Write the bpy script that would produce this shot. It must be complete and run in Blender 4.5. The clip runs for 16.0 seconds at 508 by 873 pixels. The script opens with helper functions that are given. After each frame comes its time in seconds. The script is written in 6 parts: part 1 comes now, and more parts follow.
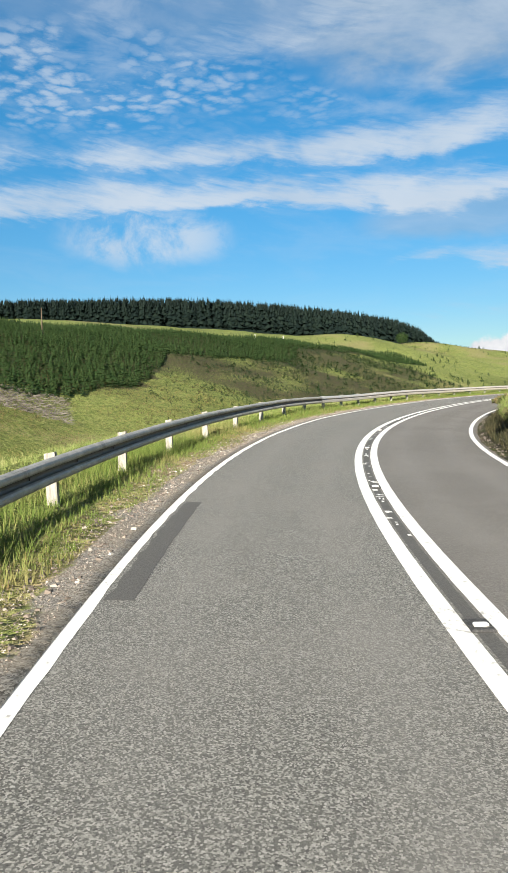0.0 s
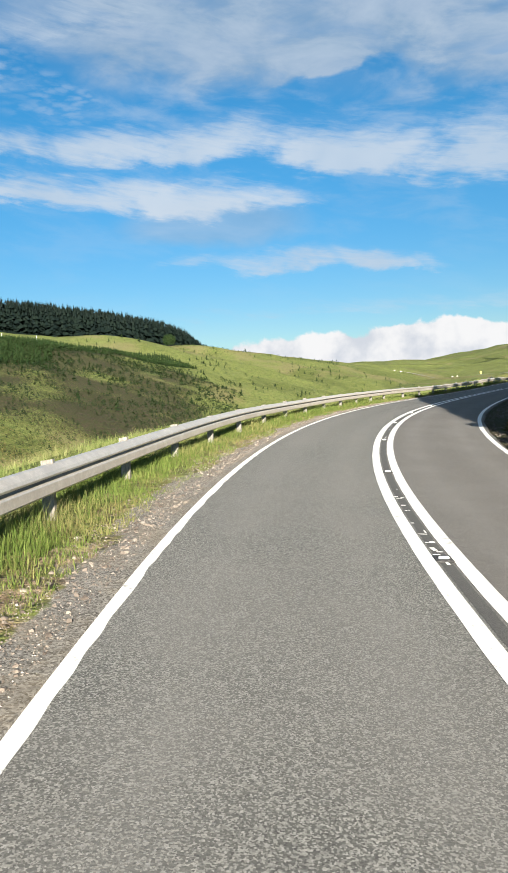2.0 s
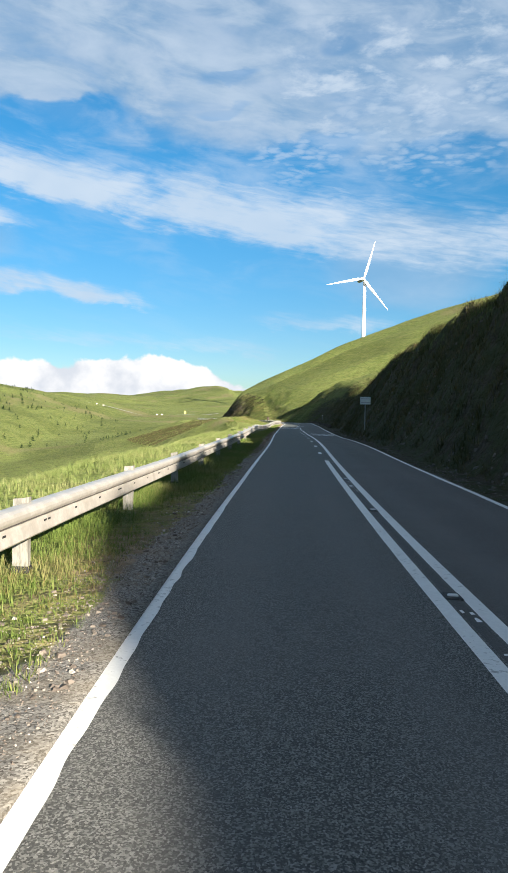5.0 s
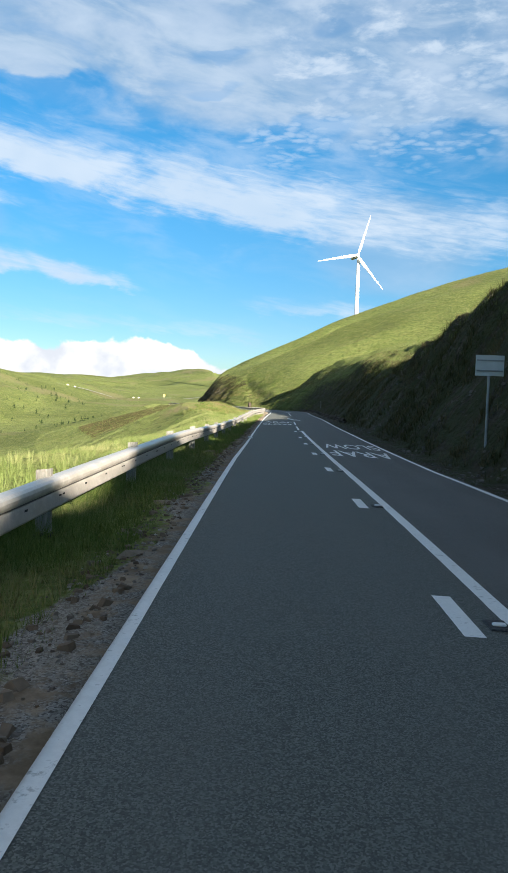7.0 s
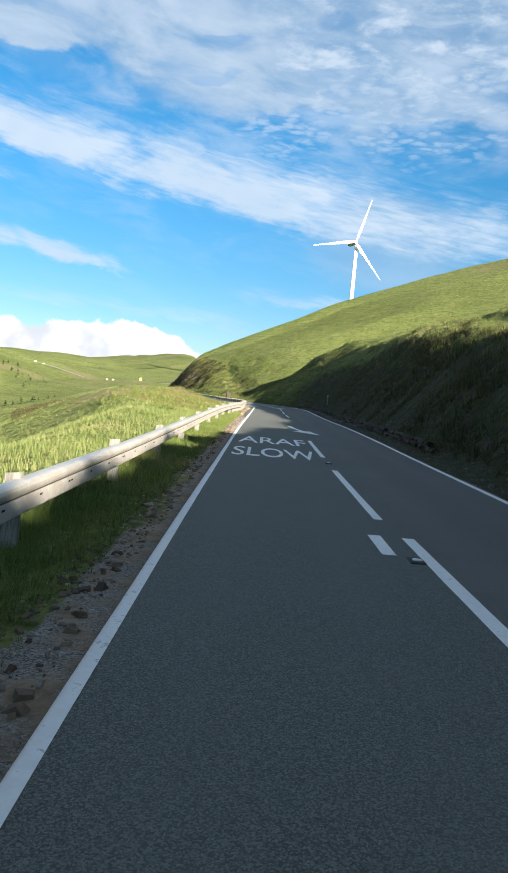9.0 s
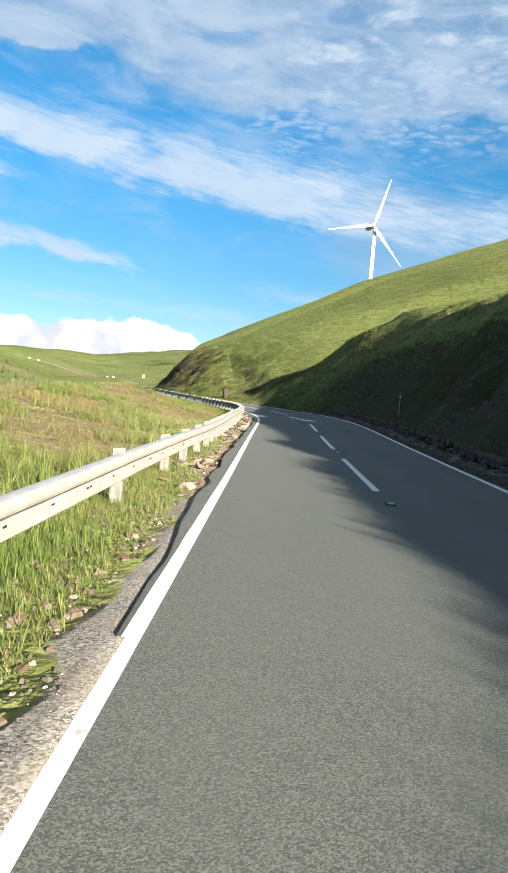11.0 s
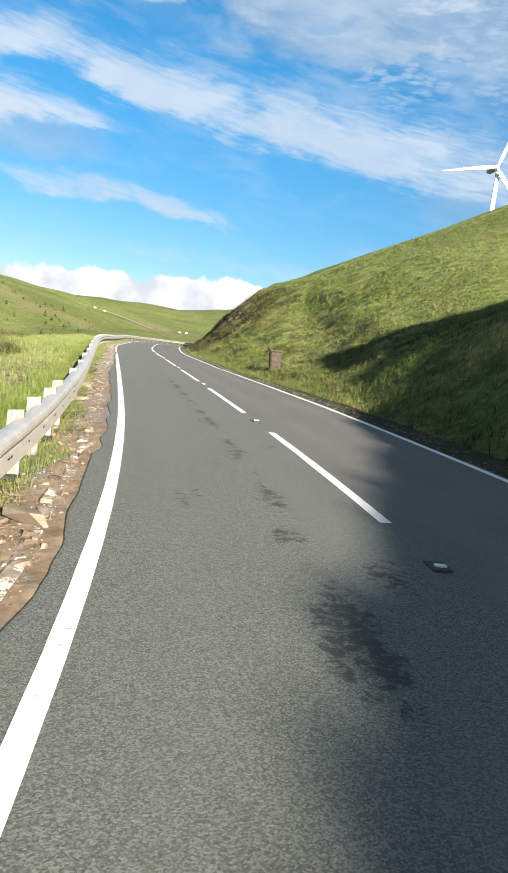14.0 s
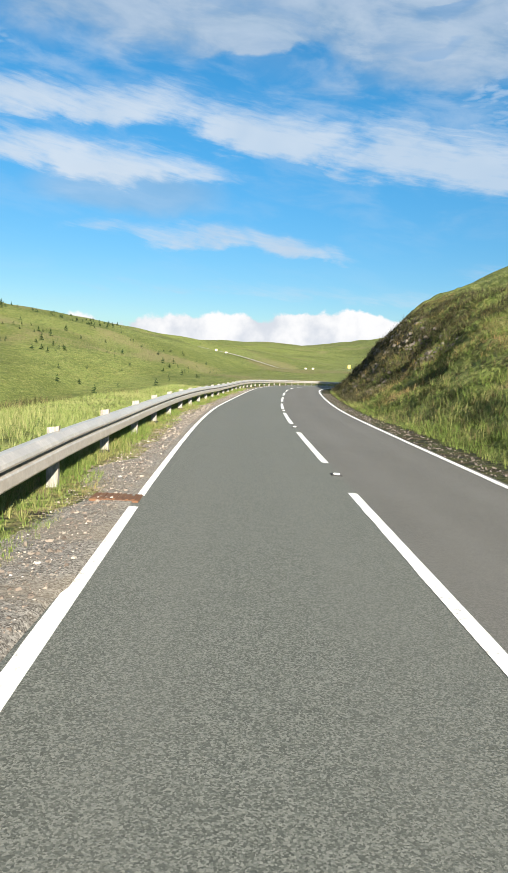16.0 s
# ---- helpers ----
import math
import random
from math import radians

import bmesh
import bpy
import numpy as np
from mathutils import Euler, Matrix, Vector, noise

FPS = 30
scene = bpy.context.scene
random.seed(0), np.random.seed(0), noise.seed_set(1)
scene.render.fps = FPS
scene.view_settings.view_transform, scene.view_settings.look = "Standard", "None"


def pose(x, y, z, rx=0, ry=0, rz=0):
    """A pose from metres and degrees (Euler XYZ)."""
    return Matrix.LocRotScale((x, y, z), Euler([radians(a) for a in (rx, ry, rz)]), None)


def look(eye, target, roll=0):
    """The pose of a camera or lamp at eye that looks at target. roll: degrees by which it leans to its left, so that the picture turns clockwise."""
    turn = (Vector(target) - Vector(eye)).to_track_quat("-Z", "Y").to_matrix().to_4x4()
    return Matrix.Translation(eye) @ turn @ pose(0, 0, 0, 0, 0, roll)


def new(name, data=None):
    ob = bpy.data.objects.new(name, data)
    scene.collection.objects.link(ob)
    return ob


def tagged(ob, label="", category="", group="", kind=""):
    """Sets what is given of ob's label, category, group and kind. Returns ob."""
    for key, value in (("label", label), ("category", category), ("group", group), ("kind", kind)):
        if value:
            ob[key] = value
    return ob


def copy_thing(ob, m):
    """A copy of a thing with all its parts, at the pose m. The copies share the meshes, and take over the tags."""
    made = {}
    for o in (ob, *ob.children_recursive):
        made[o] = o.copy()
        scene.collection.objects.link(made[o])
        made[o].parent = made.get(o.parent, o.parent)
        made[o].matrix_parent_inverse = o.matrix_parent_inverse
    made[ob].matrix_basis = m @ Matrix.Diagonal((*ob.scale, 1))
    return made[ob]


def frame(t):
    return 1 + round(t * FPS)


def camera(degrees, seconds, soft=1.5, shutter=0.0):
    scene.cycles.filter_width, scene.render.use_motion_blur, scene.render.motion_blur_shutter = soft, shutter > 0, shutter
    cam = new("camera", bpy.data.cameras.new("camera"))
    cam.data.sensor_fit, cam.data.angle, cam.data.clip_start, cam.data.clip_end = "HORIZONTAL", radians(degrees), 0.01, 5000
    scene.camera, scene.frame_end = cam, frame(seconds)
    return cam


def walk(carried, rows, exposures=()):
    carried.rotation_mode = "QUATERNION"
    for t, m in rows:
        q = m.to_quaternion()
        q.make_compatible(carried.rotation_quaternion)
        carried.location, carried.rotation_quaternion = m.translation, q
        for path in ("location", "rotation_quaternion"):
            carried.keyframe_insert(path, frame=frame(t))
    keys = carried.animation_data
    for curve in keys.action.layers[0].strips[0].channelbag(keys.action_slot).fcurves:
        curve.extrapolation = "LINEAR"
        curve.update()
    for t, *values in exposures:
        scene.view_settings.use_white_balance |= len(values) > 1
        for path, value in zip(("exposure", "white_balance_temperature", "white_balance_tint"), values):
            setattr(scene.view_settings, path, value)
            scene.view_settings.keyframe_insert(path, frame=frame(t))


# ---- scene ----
cam = camera(39.88, 16.0, soft=1.1, shutter=0.0)
# seconds, eye, turn in degrees
PATH = [
    (0.0, -8.681, 10.510, 2.056, 86.70, 1.33, 29.10),
    (0.5, -12.225, 16.985, 2.244, 87.49, 0.59, 25.97),
    (1.0, -15.025, 23.547, 2.416, 87.32, 1.58, 19.11),
    (1.5, -17.135, 30.327, 2.566, 86.76, 2.90, 15.82),
    (2.0, -18.651, 37.076, 2.691, 86.43, 2.52, 10.23),
    (2.5, -19.650, 43.923, 2.795, 86.11, 1.58, 5.23),
    (3.0, -20.102, 50.649, 2.912, 85.86, 1.12, 2.24),
    (3.5, -20.122, 57.467, 3.055, 86.28, -1.29, -1.97),
    (4.0, -19.512, 64.464, 3.187, 87.48, -1.05, -6.84),
    (4.5, -18.308, 71.779, 3.305, 87.97, -0.51, -10.99),
    (5.0, -16.573, 79.204, 3.398, 88.94, -1.21, -13.69),
    (5.5, -14.309, 87.417, 3.492, 88.80, -1.32, -13.82),
    (6.0, -11.644, 96.454, 3.599, 88.47, -1.57, -14.14),
    (6.5, -8.802, 105.847, 3.756, 88.06, -1.86, -14.51),
    (7.0, -5.988, 115.090, 3.945, 87.73, -2.11, -14.82),
    (7.5, -3.461, 123.727, 4.101, 87.58, -2.22, -14.95),
    (8.0, -1.123, 131.750, 4.181, 87.27, -2.74, -16.05),
    (8.5, 1.170, 139.709, 4.188, 86.44, -3.66, -16.20),
    (9.0, 3.386, 147.710, 4.214, 87.03, -5.42, -16.20),
    (9.5, 5.806, 155.974, 4.294, 86.98, -5.35, -16.08),
    (10.0, 8.372, 164.483, 4.432, 86.88, -5.18, -15.80),
    (10.5, 11.007, 173.122, 4.600, 86.76, -4.99, -15.47),
    (11.0, 13.681, 181.742, 4.756, 86.66, -4.82, -15.19),
    (11.5, 16.301, 190.210, 4.853, 86.61, -4.75, -15.07),
    (12.0, 18.820, 198.553, 4.897, 86.18, -5.57, -15.24),
    (12.5, 21.328, 206.952, 4.966, 86.69, -7.73, -15.79),
    (13.0, 23.742, 215.135, 5.059, 85.15, -7.28, -14.39),
    (13.5, 25.653, 223.058, 5.130, 84.44, -7.94, -11.54),
    (14.0, 26.935, 230.780, 5.187, 82.88, -7.57, -7.96),
    (14.5, 27.450, 237.840, 5.256, 85.63, -7.06, -2.10),
    (15.0, 27.292, 245.187, 5.331, 85.47, -5.43, 0.54),
    (15.5, 26.936, 252.704, 5.433, 84.92, -4.68, 1.14),
    (16.0, 26.544, 260.137, 5.544, 84.76, -3.11, 2.14),
]
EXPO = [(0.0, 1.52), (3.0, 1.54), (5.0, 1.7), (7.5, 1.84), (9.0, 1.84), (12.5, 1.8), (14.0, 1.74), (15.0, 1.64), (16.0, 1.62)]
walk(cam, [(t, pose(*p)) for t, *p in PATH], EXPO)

# ---- sky, sun ----
SUN_AZ, SUN_EL = 197.5, 17.5     # degrees: turn of the sun from +y to the left, height
sun_dir = Vector((-math.sin(radians(SUN_AZ)) * math.cos(radians(SUN_EL)), math.cos(radians(SUN_AZ)) * math.cos(radians(SUN_EL)), math.sin(radians(SUN_EL))))
sun = new("sun", bpy.data.lights.new("sun", "SUN"))
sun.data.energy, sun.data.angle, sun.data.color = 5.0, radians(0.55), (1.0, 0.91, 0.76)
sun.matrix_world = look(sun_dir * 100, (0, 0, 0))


class Nodes:
    """Short hand for a node tree."""
    def __init__(self, tree):
        self.t = tree
        tree.nodes.clear()

    def n(self, kind, **kw):
        node = self.t.nodes.new(kind)
        for key, value in kw.items():
            if key == "operation":
                node.operation = value
            elif key == "blend_type":
                node.blend_type = value
            elif key == "data_type":
                node.data_type = value
            elif key == "sky_type":
                node.sky_type = value
            elif key == "sun_disc":
                node.sun_disc = value
            elif key == "sun_elevation":
                node.sun_elevation = value
            elif key == "sun_rotation":
                node.sun_rotation = value
            elif key == "air_density":
                node.air_density = value
            elif key == "dust_density":
                node.dust_density = value
            elif key == "ozone_density":
                node.ozone_density = value
            elif key == "altitude":
                node.altitude = value
            elif key == "interpolation_type":
                node.interpolation_type = value
            else:
                name = int(key[1:]) if key[0] == "i" and key[1:].isdigit() else key.replace("_", " ").title()
                if hasattr(value, "is_output"):
                    self.t.links.new(value, node.inputs[name])
                else:
                    node.inputs[name].default_value = value
        return node

    def link(self, a, b):
        self.t.links.new(a, b)

    def math(self, op, a, b=None, c=None):
        node = self.t.nodes.new("ShaderNodeMath")
        node.operation = op
        for k, v in enumerate((a, b, c)):
            if v is None:
                continue
            if hasattr(v, "is_output"):
                self.t.links.new(v, node.inputs[k])
            else:
                node.inputs[k].default_value = v
        return node.outputs[0]

    def noise(self, vec, scale, detail=4.0, rough=0.55, dist=0.0):
        node = self.n("ShaderNodeTexNoise", vector=vec, scale=scale, detail=detail, roughness=rough, distortion=dist)
        return node.outputs[0]

    def ramp(self, fac, stops):
        node = self.t.nodes.new("ShaderNodeValToRGB")
        e = node.color_ramp.elements
        while len(e) < len(stops):
            e.new(0.5)
        for el, (p, c) in zip(e, stops):
            el.position = p
            el.color = (*c, 1) if isinstance(c, tuple) else (c, c, c, 1)
        self.t.links.new(fac, node.inputs[0])
        return node.outputs[0]

    def mix(self, fac, a, b, blend="MIX"):
        node = self.t.nodes.new("ShaderNodeMix")
        node.data_type, node.blend_type = "RGBA", blend
        for k, v in ((0, fac), (6, a), (7, b)):
            if hasattr(v, "is_output"):
                self.t.links.new(v, node.inputs[k])
            else:
                node.inputs[k].default_value = (*v, 1) if isinstance(v, tuple) else v
        return node.outputs[2]

    def smooth(self, x, lo, hi, a=0.0, b=1.0):
        node = self.n("ShaderNodeMapRange", interpolation_type="SMOOTHSTEP", i0=x, i1=lo, i2=hi, i3=a, i4=b)
        return node.outputs[0]


world = bpy.data.worlds.new("sky")
world.use_nodes = True
scene.world = world
w = Nodes(world.node_tree)
sky = w.n("ShaderNodeTexSky", sky_type="NISHITA", sun_disc=False, sun_elevation=radians(SUN_EL), sun_rotation=radians(-SUN_AZ), air_density=1.0, dust_density=0.6, ozone_density=2.5, altitude=400.0)
tc = w.n("ShaderNodeTexCoord").outputs["Generated"]
sep = w.n("ShaderNodeSeparateXYZ", i0=tc)
sx, sy, sz = sep.outputs
zc = w.math("MAXIMUM", sz, 0.03)
az = w.math("ARCTAN2", w.math("MULTIPLY", sx, -1.0), sy)      # to the left of +y
el = w.math("ARCSINE", sz)
flat = w.n("ShaderNodeCombineXYZ", i0=w.math("DIVIDE", sx, zc), i1=w.math("DIVIDE", sy, zc), i2=0.0).outputs[0]
dome = w.n("ShaderNodeCombineXYZ", i0=az, i1=w.math("MULTIPLY", el, 1.0), i2=0.0).outputs[0]


def stretched(x, y, turn=0.0):
    """Directions of the sky, drawn out along the streaks."""
    v = w.n("ShaderNodeVectorRotate", vector=dome, angle=radians(turn)).outputs[0]
    return w.n("ShaderNodeVectorMath", operation="MULTIPLY", i0=v, i1=(x, y, 1.0)).outputs[0]


billow = w.noise(stretched(1.0, 2.2), 9.0, 5.0, 0.55, 0.3)
wisp = w.noise(stretched(1.0, 3.4, -6), 8.0, 8.0, 0.6, 0.45)
thread = w.noise(stretched(1.0, 7.0, -9), 22.0, 6.0, 0.62, 0.5)
shade = w.noise(tc, 5.5, 4.0, 0.5, 0.3)
thin = w.noise(stretched(1.0, 1.8, -4), 5.0, 4.0, 0.6, 0.5)
span = w.math("ADD", w.math("DIVIDE", az, radians(120.0)), 0.5)


def profile(stops):
    """Values along the horizon: (turn to the left in degrees, height, half width, density)."""
    r = w.ramp(span, [(0.5 + a / 120.0, (c / 40.0, h / 40.0, d)) for a, c, h, d in sorted(stops)])
    mid, half, much = w.n("ShaderNodeSeparateColor", i0=r).outputs
    return w.math("MULTIPLY", mid, radians(40)), w.math("MULTIPLY", half, radians(40)), much


def streak(stops, ragged=0.5, soft=0.75):
    """A long bar of cloud: ragged and thready above, firmer below, thinner in places."""
    mid, half, much = profile(stops)
    at = w.math("ADD", el, w.math("MULTIPLY", w.math("SUBTRACT", billow, 0.5), 0.055))
    at = w.math("ADD", at, w.math("MULTIPLY", w.math("SUBTRACT", wisp, 0.5), 0.035))
    off = w.math("DIVIDE", w.math("SUBTRACT", at, mid), half)
    up = w.smooth(off, -0.2, 1.6, 1.0, 0.0)
    down = w.smooth(off, -1.3, -0.3)
    body = w.math("MULTIPLY", w.math("MULTIPLY", w.math("MULTIPLY", up, down), much), w.smooth(thin, 0.34, 0.56, 0.62, 1.0))
    grain = w.math("ADD", w.math("MULTIPLY", w.math("SUBTRACT", wisp, 0.5), 2.4 * ragged), w.math("MULTIPLY", w.math("SUBTRACT", thread, 0.5), 1.6 * ragged))
    return w.math("MULTIPLY", w.smooth(w.math("ADD", body, w.math("MULTIPLY", grain, w.smooth(body, 0.0, 0.35))), 0.05, 0.05 + 1.3 * soft), w.smooth(much, 0.0, 0.25))


def patch_of(az0, el0, wide, tall, lean=0.0):
    """A soft oval of the sky, one in its middle, nought outside."""
    dx = w.math("SUBTRACT", az, radians(az0))
    dy = w.math("ADD", w.math("SUBTRACT", w.math("ADD", el, w.math("MULTIPLY", w.math("SUBTRACT", billow, 0.5), 0.05)), radians(el0)), w.math("MULTIPLY", dx, lean))
    dx, dy = w.math("DIVIDE", dx, radians(wide)), w.math("DIVIDE", dy, radians(tall))
    return w.smooth(w.math("ADD", w.math("MULTIPLY", dx, dx), w.math("MULTIPLY", dy, dy)), 0.15, 1.0, 1.0, 0.0)


def most(*kinds):
    out = kinds[0]
    for one in kinds[1:]:
        out = w.math("MAXIMUM", out, one)
    return out


long_bar = streak([(58, 18.0, 1.4, 0.55), (48, 18.2, 1.6, 0.7), (29, 18.8, 1.2, 0.75), (18, 19.2, 1.5, 0.85), (9, 19.2, 1.8, 0.95), (0, 18.0, 2.2, 1.0), (-10, 17.0, 2.7, 1.0), (-18, 16.1, 3.0, 0.95), (-26, 15.2, 3.4, 0.65), (-40, 13.5, 3.6, 0.45)])
low_bar = streak([(60, 13.4, 1.4, 0.5), (48, 14.7, 1.7, 0.75), (40, 15.6, 1.3, 0.85), (29, 16.1, 1.3, 0.9), (22, 15.8, 1.6, 0.95), (13, 15.2, 1.7, 1.0), (7, 15.1, 1.3, 0.9), (2.5, 14.6, 0.5, 0.0)])
thin_bar = streak([(20, 9.6, 0.5, 0.0), (15, 10.2, 0.8, 0.6), (9, 10.7, 1.1, 0.8), (0, 10.2, 0.9, 0.85), (-4, 9.5, 0.6, 0.5), (-7, 8.9, 0.4, 0.0)], 0.45)
faint_bar = streak([(-11, 8.4, 0.5, 0.0), (-15, 8.3, 0.8, 0.5), (-22, 8.1, 0.8, 0.55), (-28, 7.9, 0.5, 0.0)], 0.4, 0.8)
haze_bar = w.math("MULTIPLY", streak([(30, 6.0, 0.6, 0.0), (12, 6.6, 0.7, 0.35), (0, 6.6, 0.8, 0.45), (-12, 6.3, 0.9, 0.5), (-20, 5.8, 0.6, 0.0)], 0.5, 0.9), 0.7)
tuft_bar = w.math("MULTIPLY", w.math("MULTIPLY", patch_of(37.5, 12.6, 8.0, 3.0), w.smooth(w.noise(tc, 15.0, 7.0, 0.62, 0.4), 0.34, 0.60)), 0.8)
# the high veil, thin and grey, with gaps of blue in it
floor_of, _, veil_much = profile([(60, 27.0, 1, 0.25), (40, 26.0, 1, 0.35), (28, 25.0, 1, 0.6), (20, 23.0, 1, 0.95), (10, 21.8, 1, 1.0), (-2, 21.8, 1, 1.0), (-12, 20.5, 1, 0.95), (-24, 20.0, 1, 0.85), (-36, 19.5, 1, 0.8), (-55, 20.0, 1, 0.7)])
veil = w.math("MULTIPLY", w.smooth(w.math("ADD", w.math("SUBTRACT", el, floor_of), w.math("MULTIPLY", w.math("SUBTRACT", billow, 0.5), 0.10)), radians(-1.2), radians(2.4)), veil_much)
gaps = most(patch_of(2.5, 22.4, 7.5, 1.9, 0.10), w.math("MULTIPLY", patch_of(-16.5, 20.6, 7.5, 2.0, 0.22), 0.75), w.math("MULTIPLY", patch_of(-29, 20.2, 6.0, 2.2, 0.05), 0.85), w.math("MULTIPLY", patch_of(19, 22.6, 6.0, 2.0), 0.45), w.math("MULTIPLY", patch_of(-11, 26.0, 3.6, 0.7, 0.15), 0.5), w.math("MULTIPLY", patch_of(-20, 28.0, 2.5, 1.2), 0.5), w.math("MULTIPLY", patch_of(-10.5, 23.9, 3.5, 0.7, 0.1), 0.45))
veil = w.math("MULTIPLY", veil, w.smooth(w.math("ADD", gaps, w.math("MULTIPLY", w.math("SUBTRACT", wisp, 0.5), 0.9)), 0.25, 0.75, 1.0, 0.12))
veil = w.math("MULTIPLY", veil, w.smooth(w.math("ADD", w.math("MULTIPLY", wisp, 0.6), w.math("MULTIPLY", billow, 0.4)), 0.34, 0.56, 0.66, 1.0))
# small rippled puffs, like scales
cells = w.n("ShaderNodeTexVoronoi", vector=w.n("ShaderNodeVectorMath", operation="ADD", i0=flat, i1=w.n("ShaderNodeVectorMath", operation="MULTIPLY", i0=w.n("ShaderNodeTexNoise", vector=flat, scale=6.0, detail=4.0).outputs["Color"], i1=(0.16, 0.16, 0.0)).outputs[0]).outputs[0], scale=17.0).outputs["Distance"]
scales = w.math("MULTIPLY", w.smooth(w.math("ADD", cells, w.math("MULTIPLY", w.math("SUBTRACT", w.noise(flat, 26.0, 5.0, 0.65), 0.5), 0.9)), 0.12, 0.78, 1.0, 0.0), w.smooth(w.noise(flat, 2.6, 3.0, 0.55), 0.34, 0.52, 0.35, 1.0))
scaly = most(patch_of(40, 23.6, 16.0, 4.6), w.math("MULTIPLY", patch_of(52, 23, 12.0, 5.0), 1.0), w.math("MULTIPLY", patch_of(25, 22.0, 7.0, 2.0), 0.5), w.math("MULTIPLY", patch_of(-16.5, 20.8, 8.5, 2.6, 0.2), 0.75), w.math("MULTIPLY", patch_of(-27, 22.5, 10.0, 5.0), 0.8))
scales = w.math("MULTIPLY", w.math("MULTIPLY", scales, scaly), 0.62)
film_of = w.math("MULTIPLY", w.smooth(w.math("ADD", wisp, w.math("MULTIPLY", thin, 0.5)), 0.66, 0.98), w.smooth(el, radians(9), radians(20), 0.08, 0.4))     # thin threads in the blue
puffy = w.math("MULTIPLY", w.math("MULTIPLY", w.smooth(w.noise(flat, 5.5, 6.0, 0.6, 0.2), 0.46, 0.66), patch_of(-26, 26.0, 16.0, 6.5)), 0.75)
slant = streak([(44, 22.5, 0.8, 0.0), (34, 25.6, 1.4, 0.6), (22, 27.6, 1.6, 0.7), (10, 29.0, 1.6, 0.0)], 0.5, 0.8)
bright = most(long_bar, low_bar, thin_bar, faint_bar, haze_bar, tuft_bar, scales, puffy, w.math("MULTIPLY", slant, 0.7), film_of)
under = w.math("MULTIPLY", most(patch_of(13, 13.4, 9.0, 2.2), w.math("MULTIPLY", patch_of(-26, 13.0, 8.0, 4.5), 0.9)), 0.55)     # grey hems below the bars
# Cloud cover dropped in the unseen sky above, to lower the fill.
overhead = w.smooth(el, radians(34), radians(52), 1.0, 0.12)
veil, bright = w.math("MULTIPLY", most(veil, under), overhead), w.math("MULTIPLY", bright, overhead)
# a bank of heaped cloud low over the far hills
heap = w.math("ADD", w.math("MULTIPLY", w.math("SUBTRACT", w.noise(tc, 16.0, 7.0, 0.55), 0.5), 0.070), w.math("MULTIPLY", w.math("SUBTRACT", w.noise(tc, 6.0, 2.0), 0.5), 0.05))
crown, _, _ = profile([(60, 2.6, 1, 1), (30, 2.8, 1, 1), (14, 3.4, 1, 1), (7, 4.2, 1, 1), (4, 4.3, 1, 1), (0, 4.6, 1, 1), (-6, 5.2, 1, 1), (-10, 4.4, 1, 1), (-14, 2.9, 1, 1), (-40, 2.6, 1, 1)])
heaped = w.smooth(w.math("SUBTRACT", w.math("ADD", crown, heap), el), -0.002, 0.005)
blue = w.n("ShaderNodeHueSaturation", saturation=1.32, value=1.0, color=sky.outputs[0]).outputs[0]
deep = w.mix(w.smooth(el, radians(0), radians(24)), (0.98, 1.04, 1.12), (1.13, 1.60, 1.52))
deep = w.mix(w.smooth(el, radians(32), radians(55)), deep, (0.8, 0.95, 0.95))
tinted = w.mix(1.0, blue, deep, "MULTIPLY")
tinted = w.mix(w.smooth(el, radians(33), radians(55), 0.0, 0.8), tinted, (1.62, 1.56, 1.42))     # grey added above the view, to dim and neutralise the fill light
white = w.mix(w.smooth(shade, 0.30, 0.66), (5.2, 6.4, 7.8), (6.7, 7.5, 8.4))
grey = w.mix(w.smooth(billow, 0.3, 0.7), (3.2, 4.5, 6.0), (4.4, 5.5, 6.9))
cloudy = w.mix(w.math("MULTIPLY", veil, 0.86), tinted, grey)
cloudy = w.mix(w.math("MULTIPLY", bright, 0.9), cloudy, white)
lit = w.mix(w.smooth(w.noise(tc, 16.0, 5.0), 0.35, 0.6), (6.7, 7.1, 7.8), (9.4, 9.4, 9.5))
both = w.mix(heaped, cloudy, lit)
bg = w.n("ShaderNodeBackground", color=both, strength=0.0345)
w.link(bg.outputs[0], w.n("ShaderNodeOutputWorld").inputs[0])
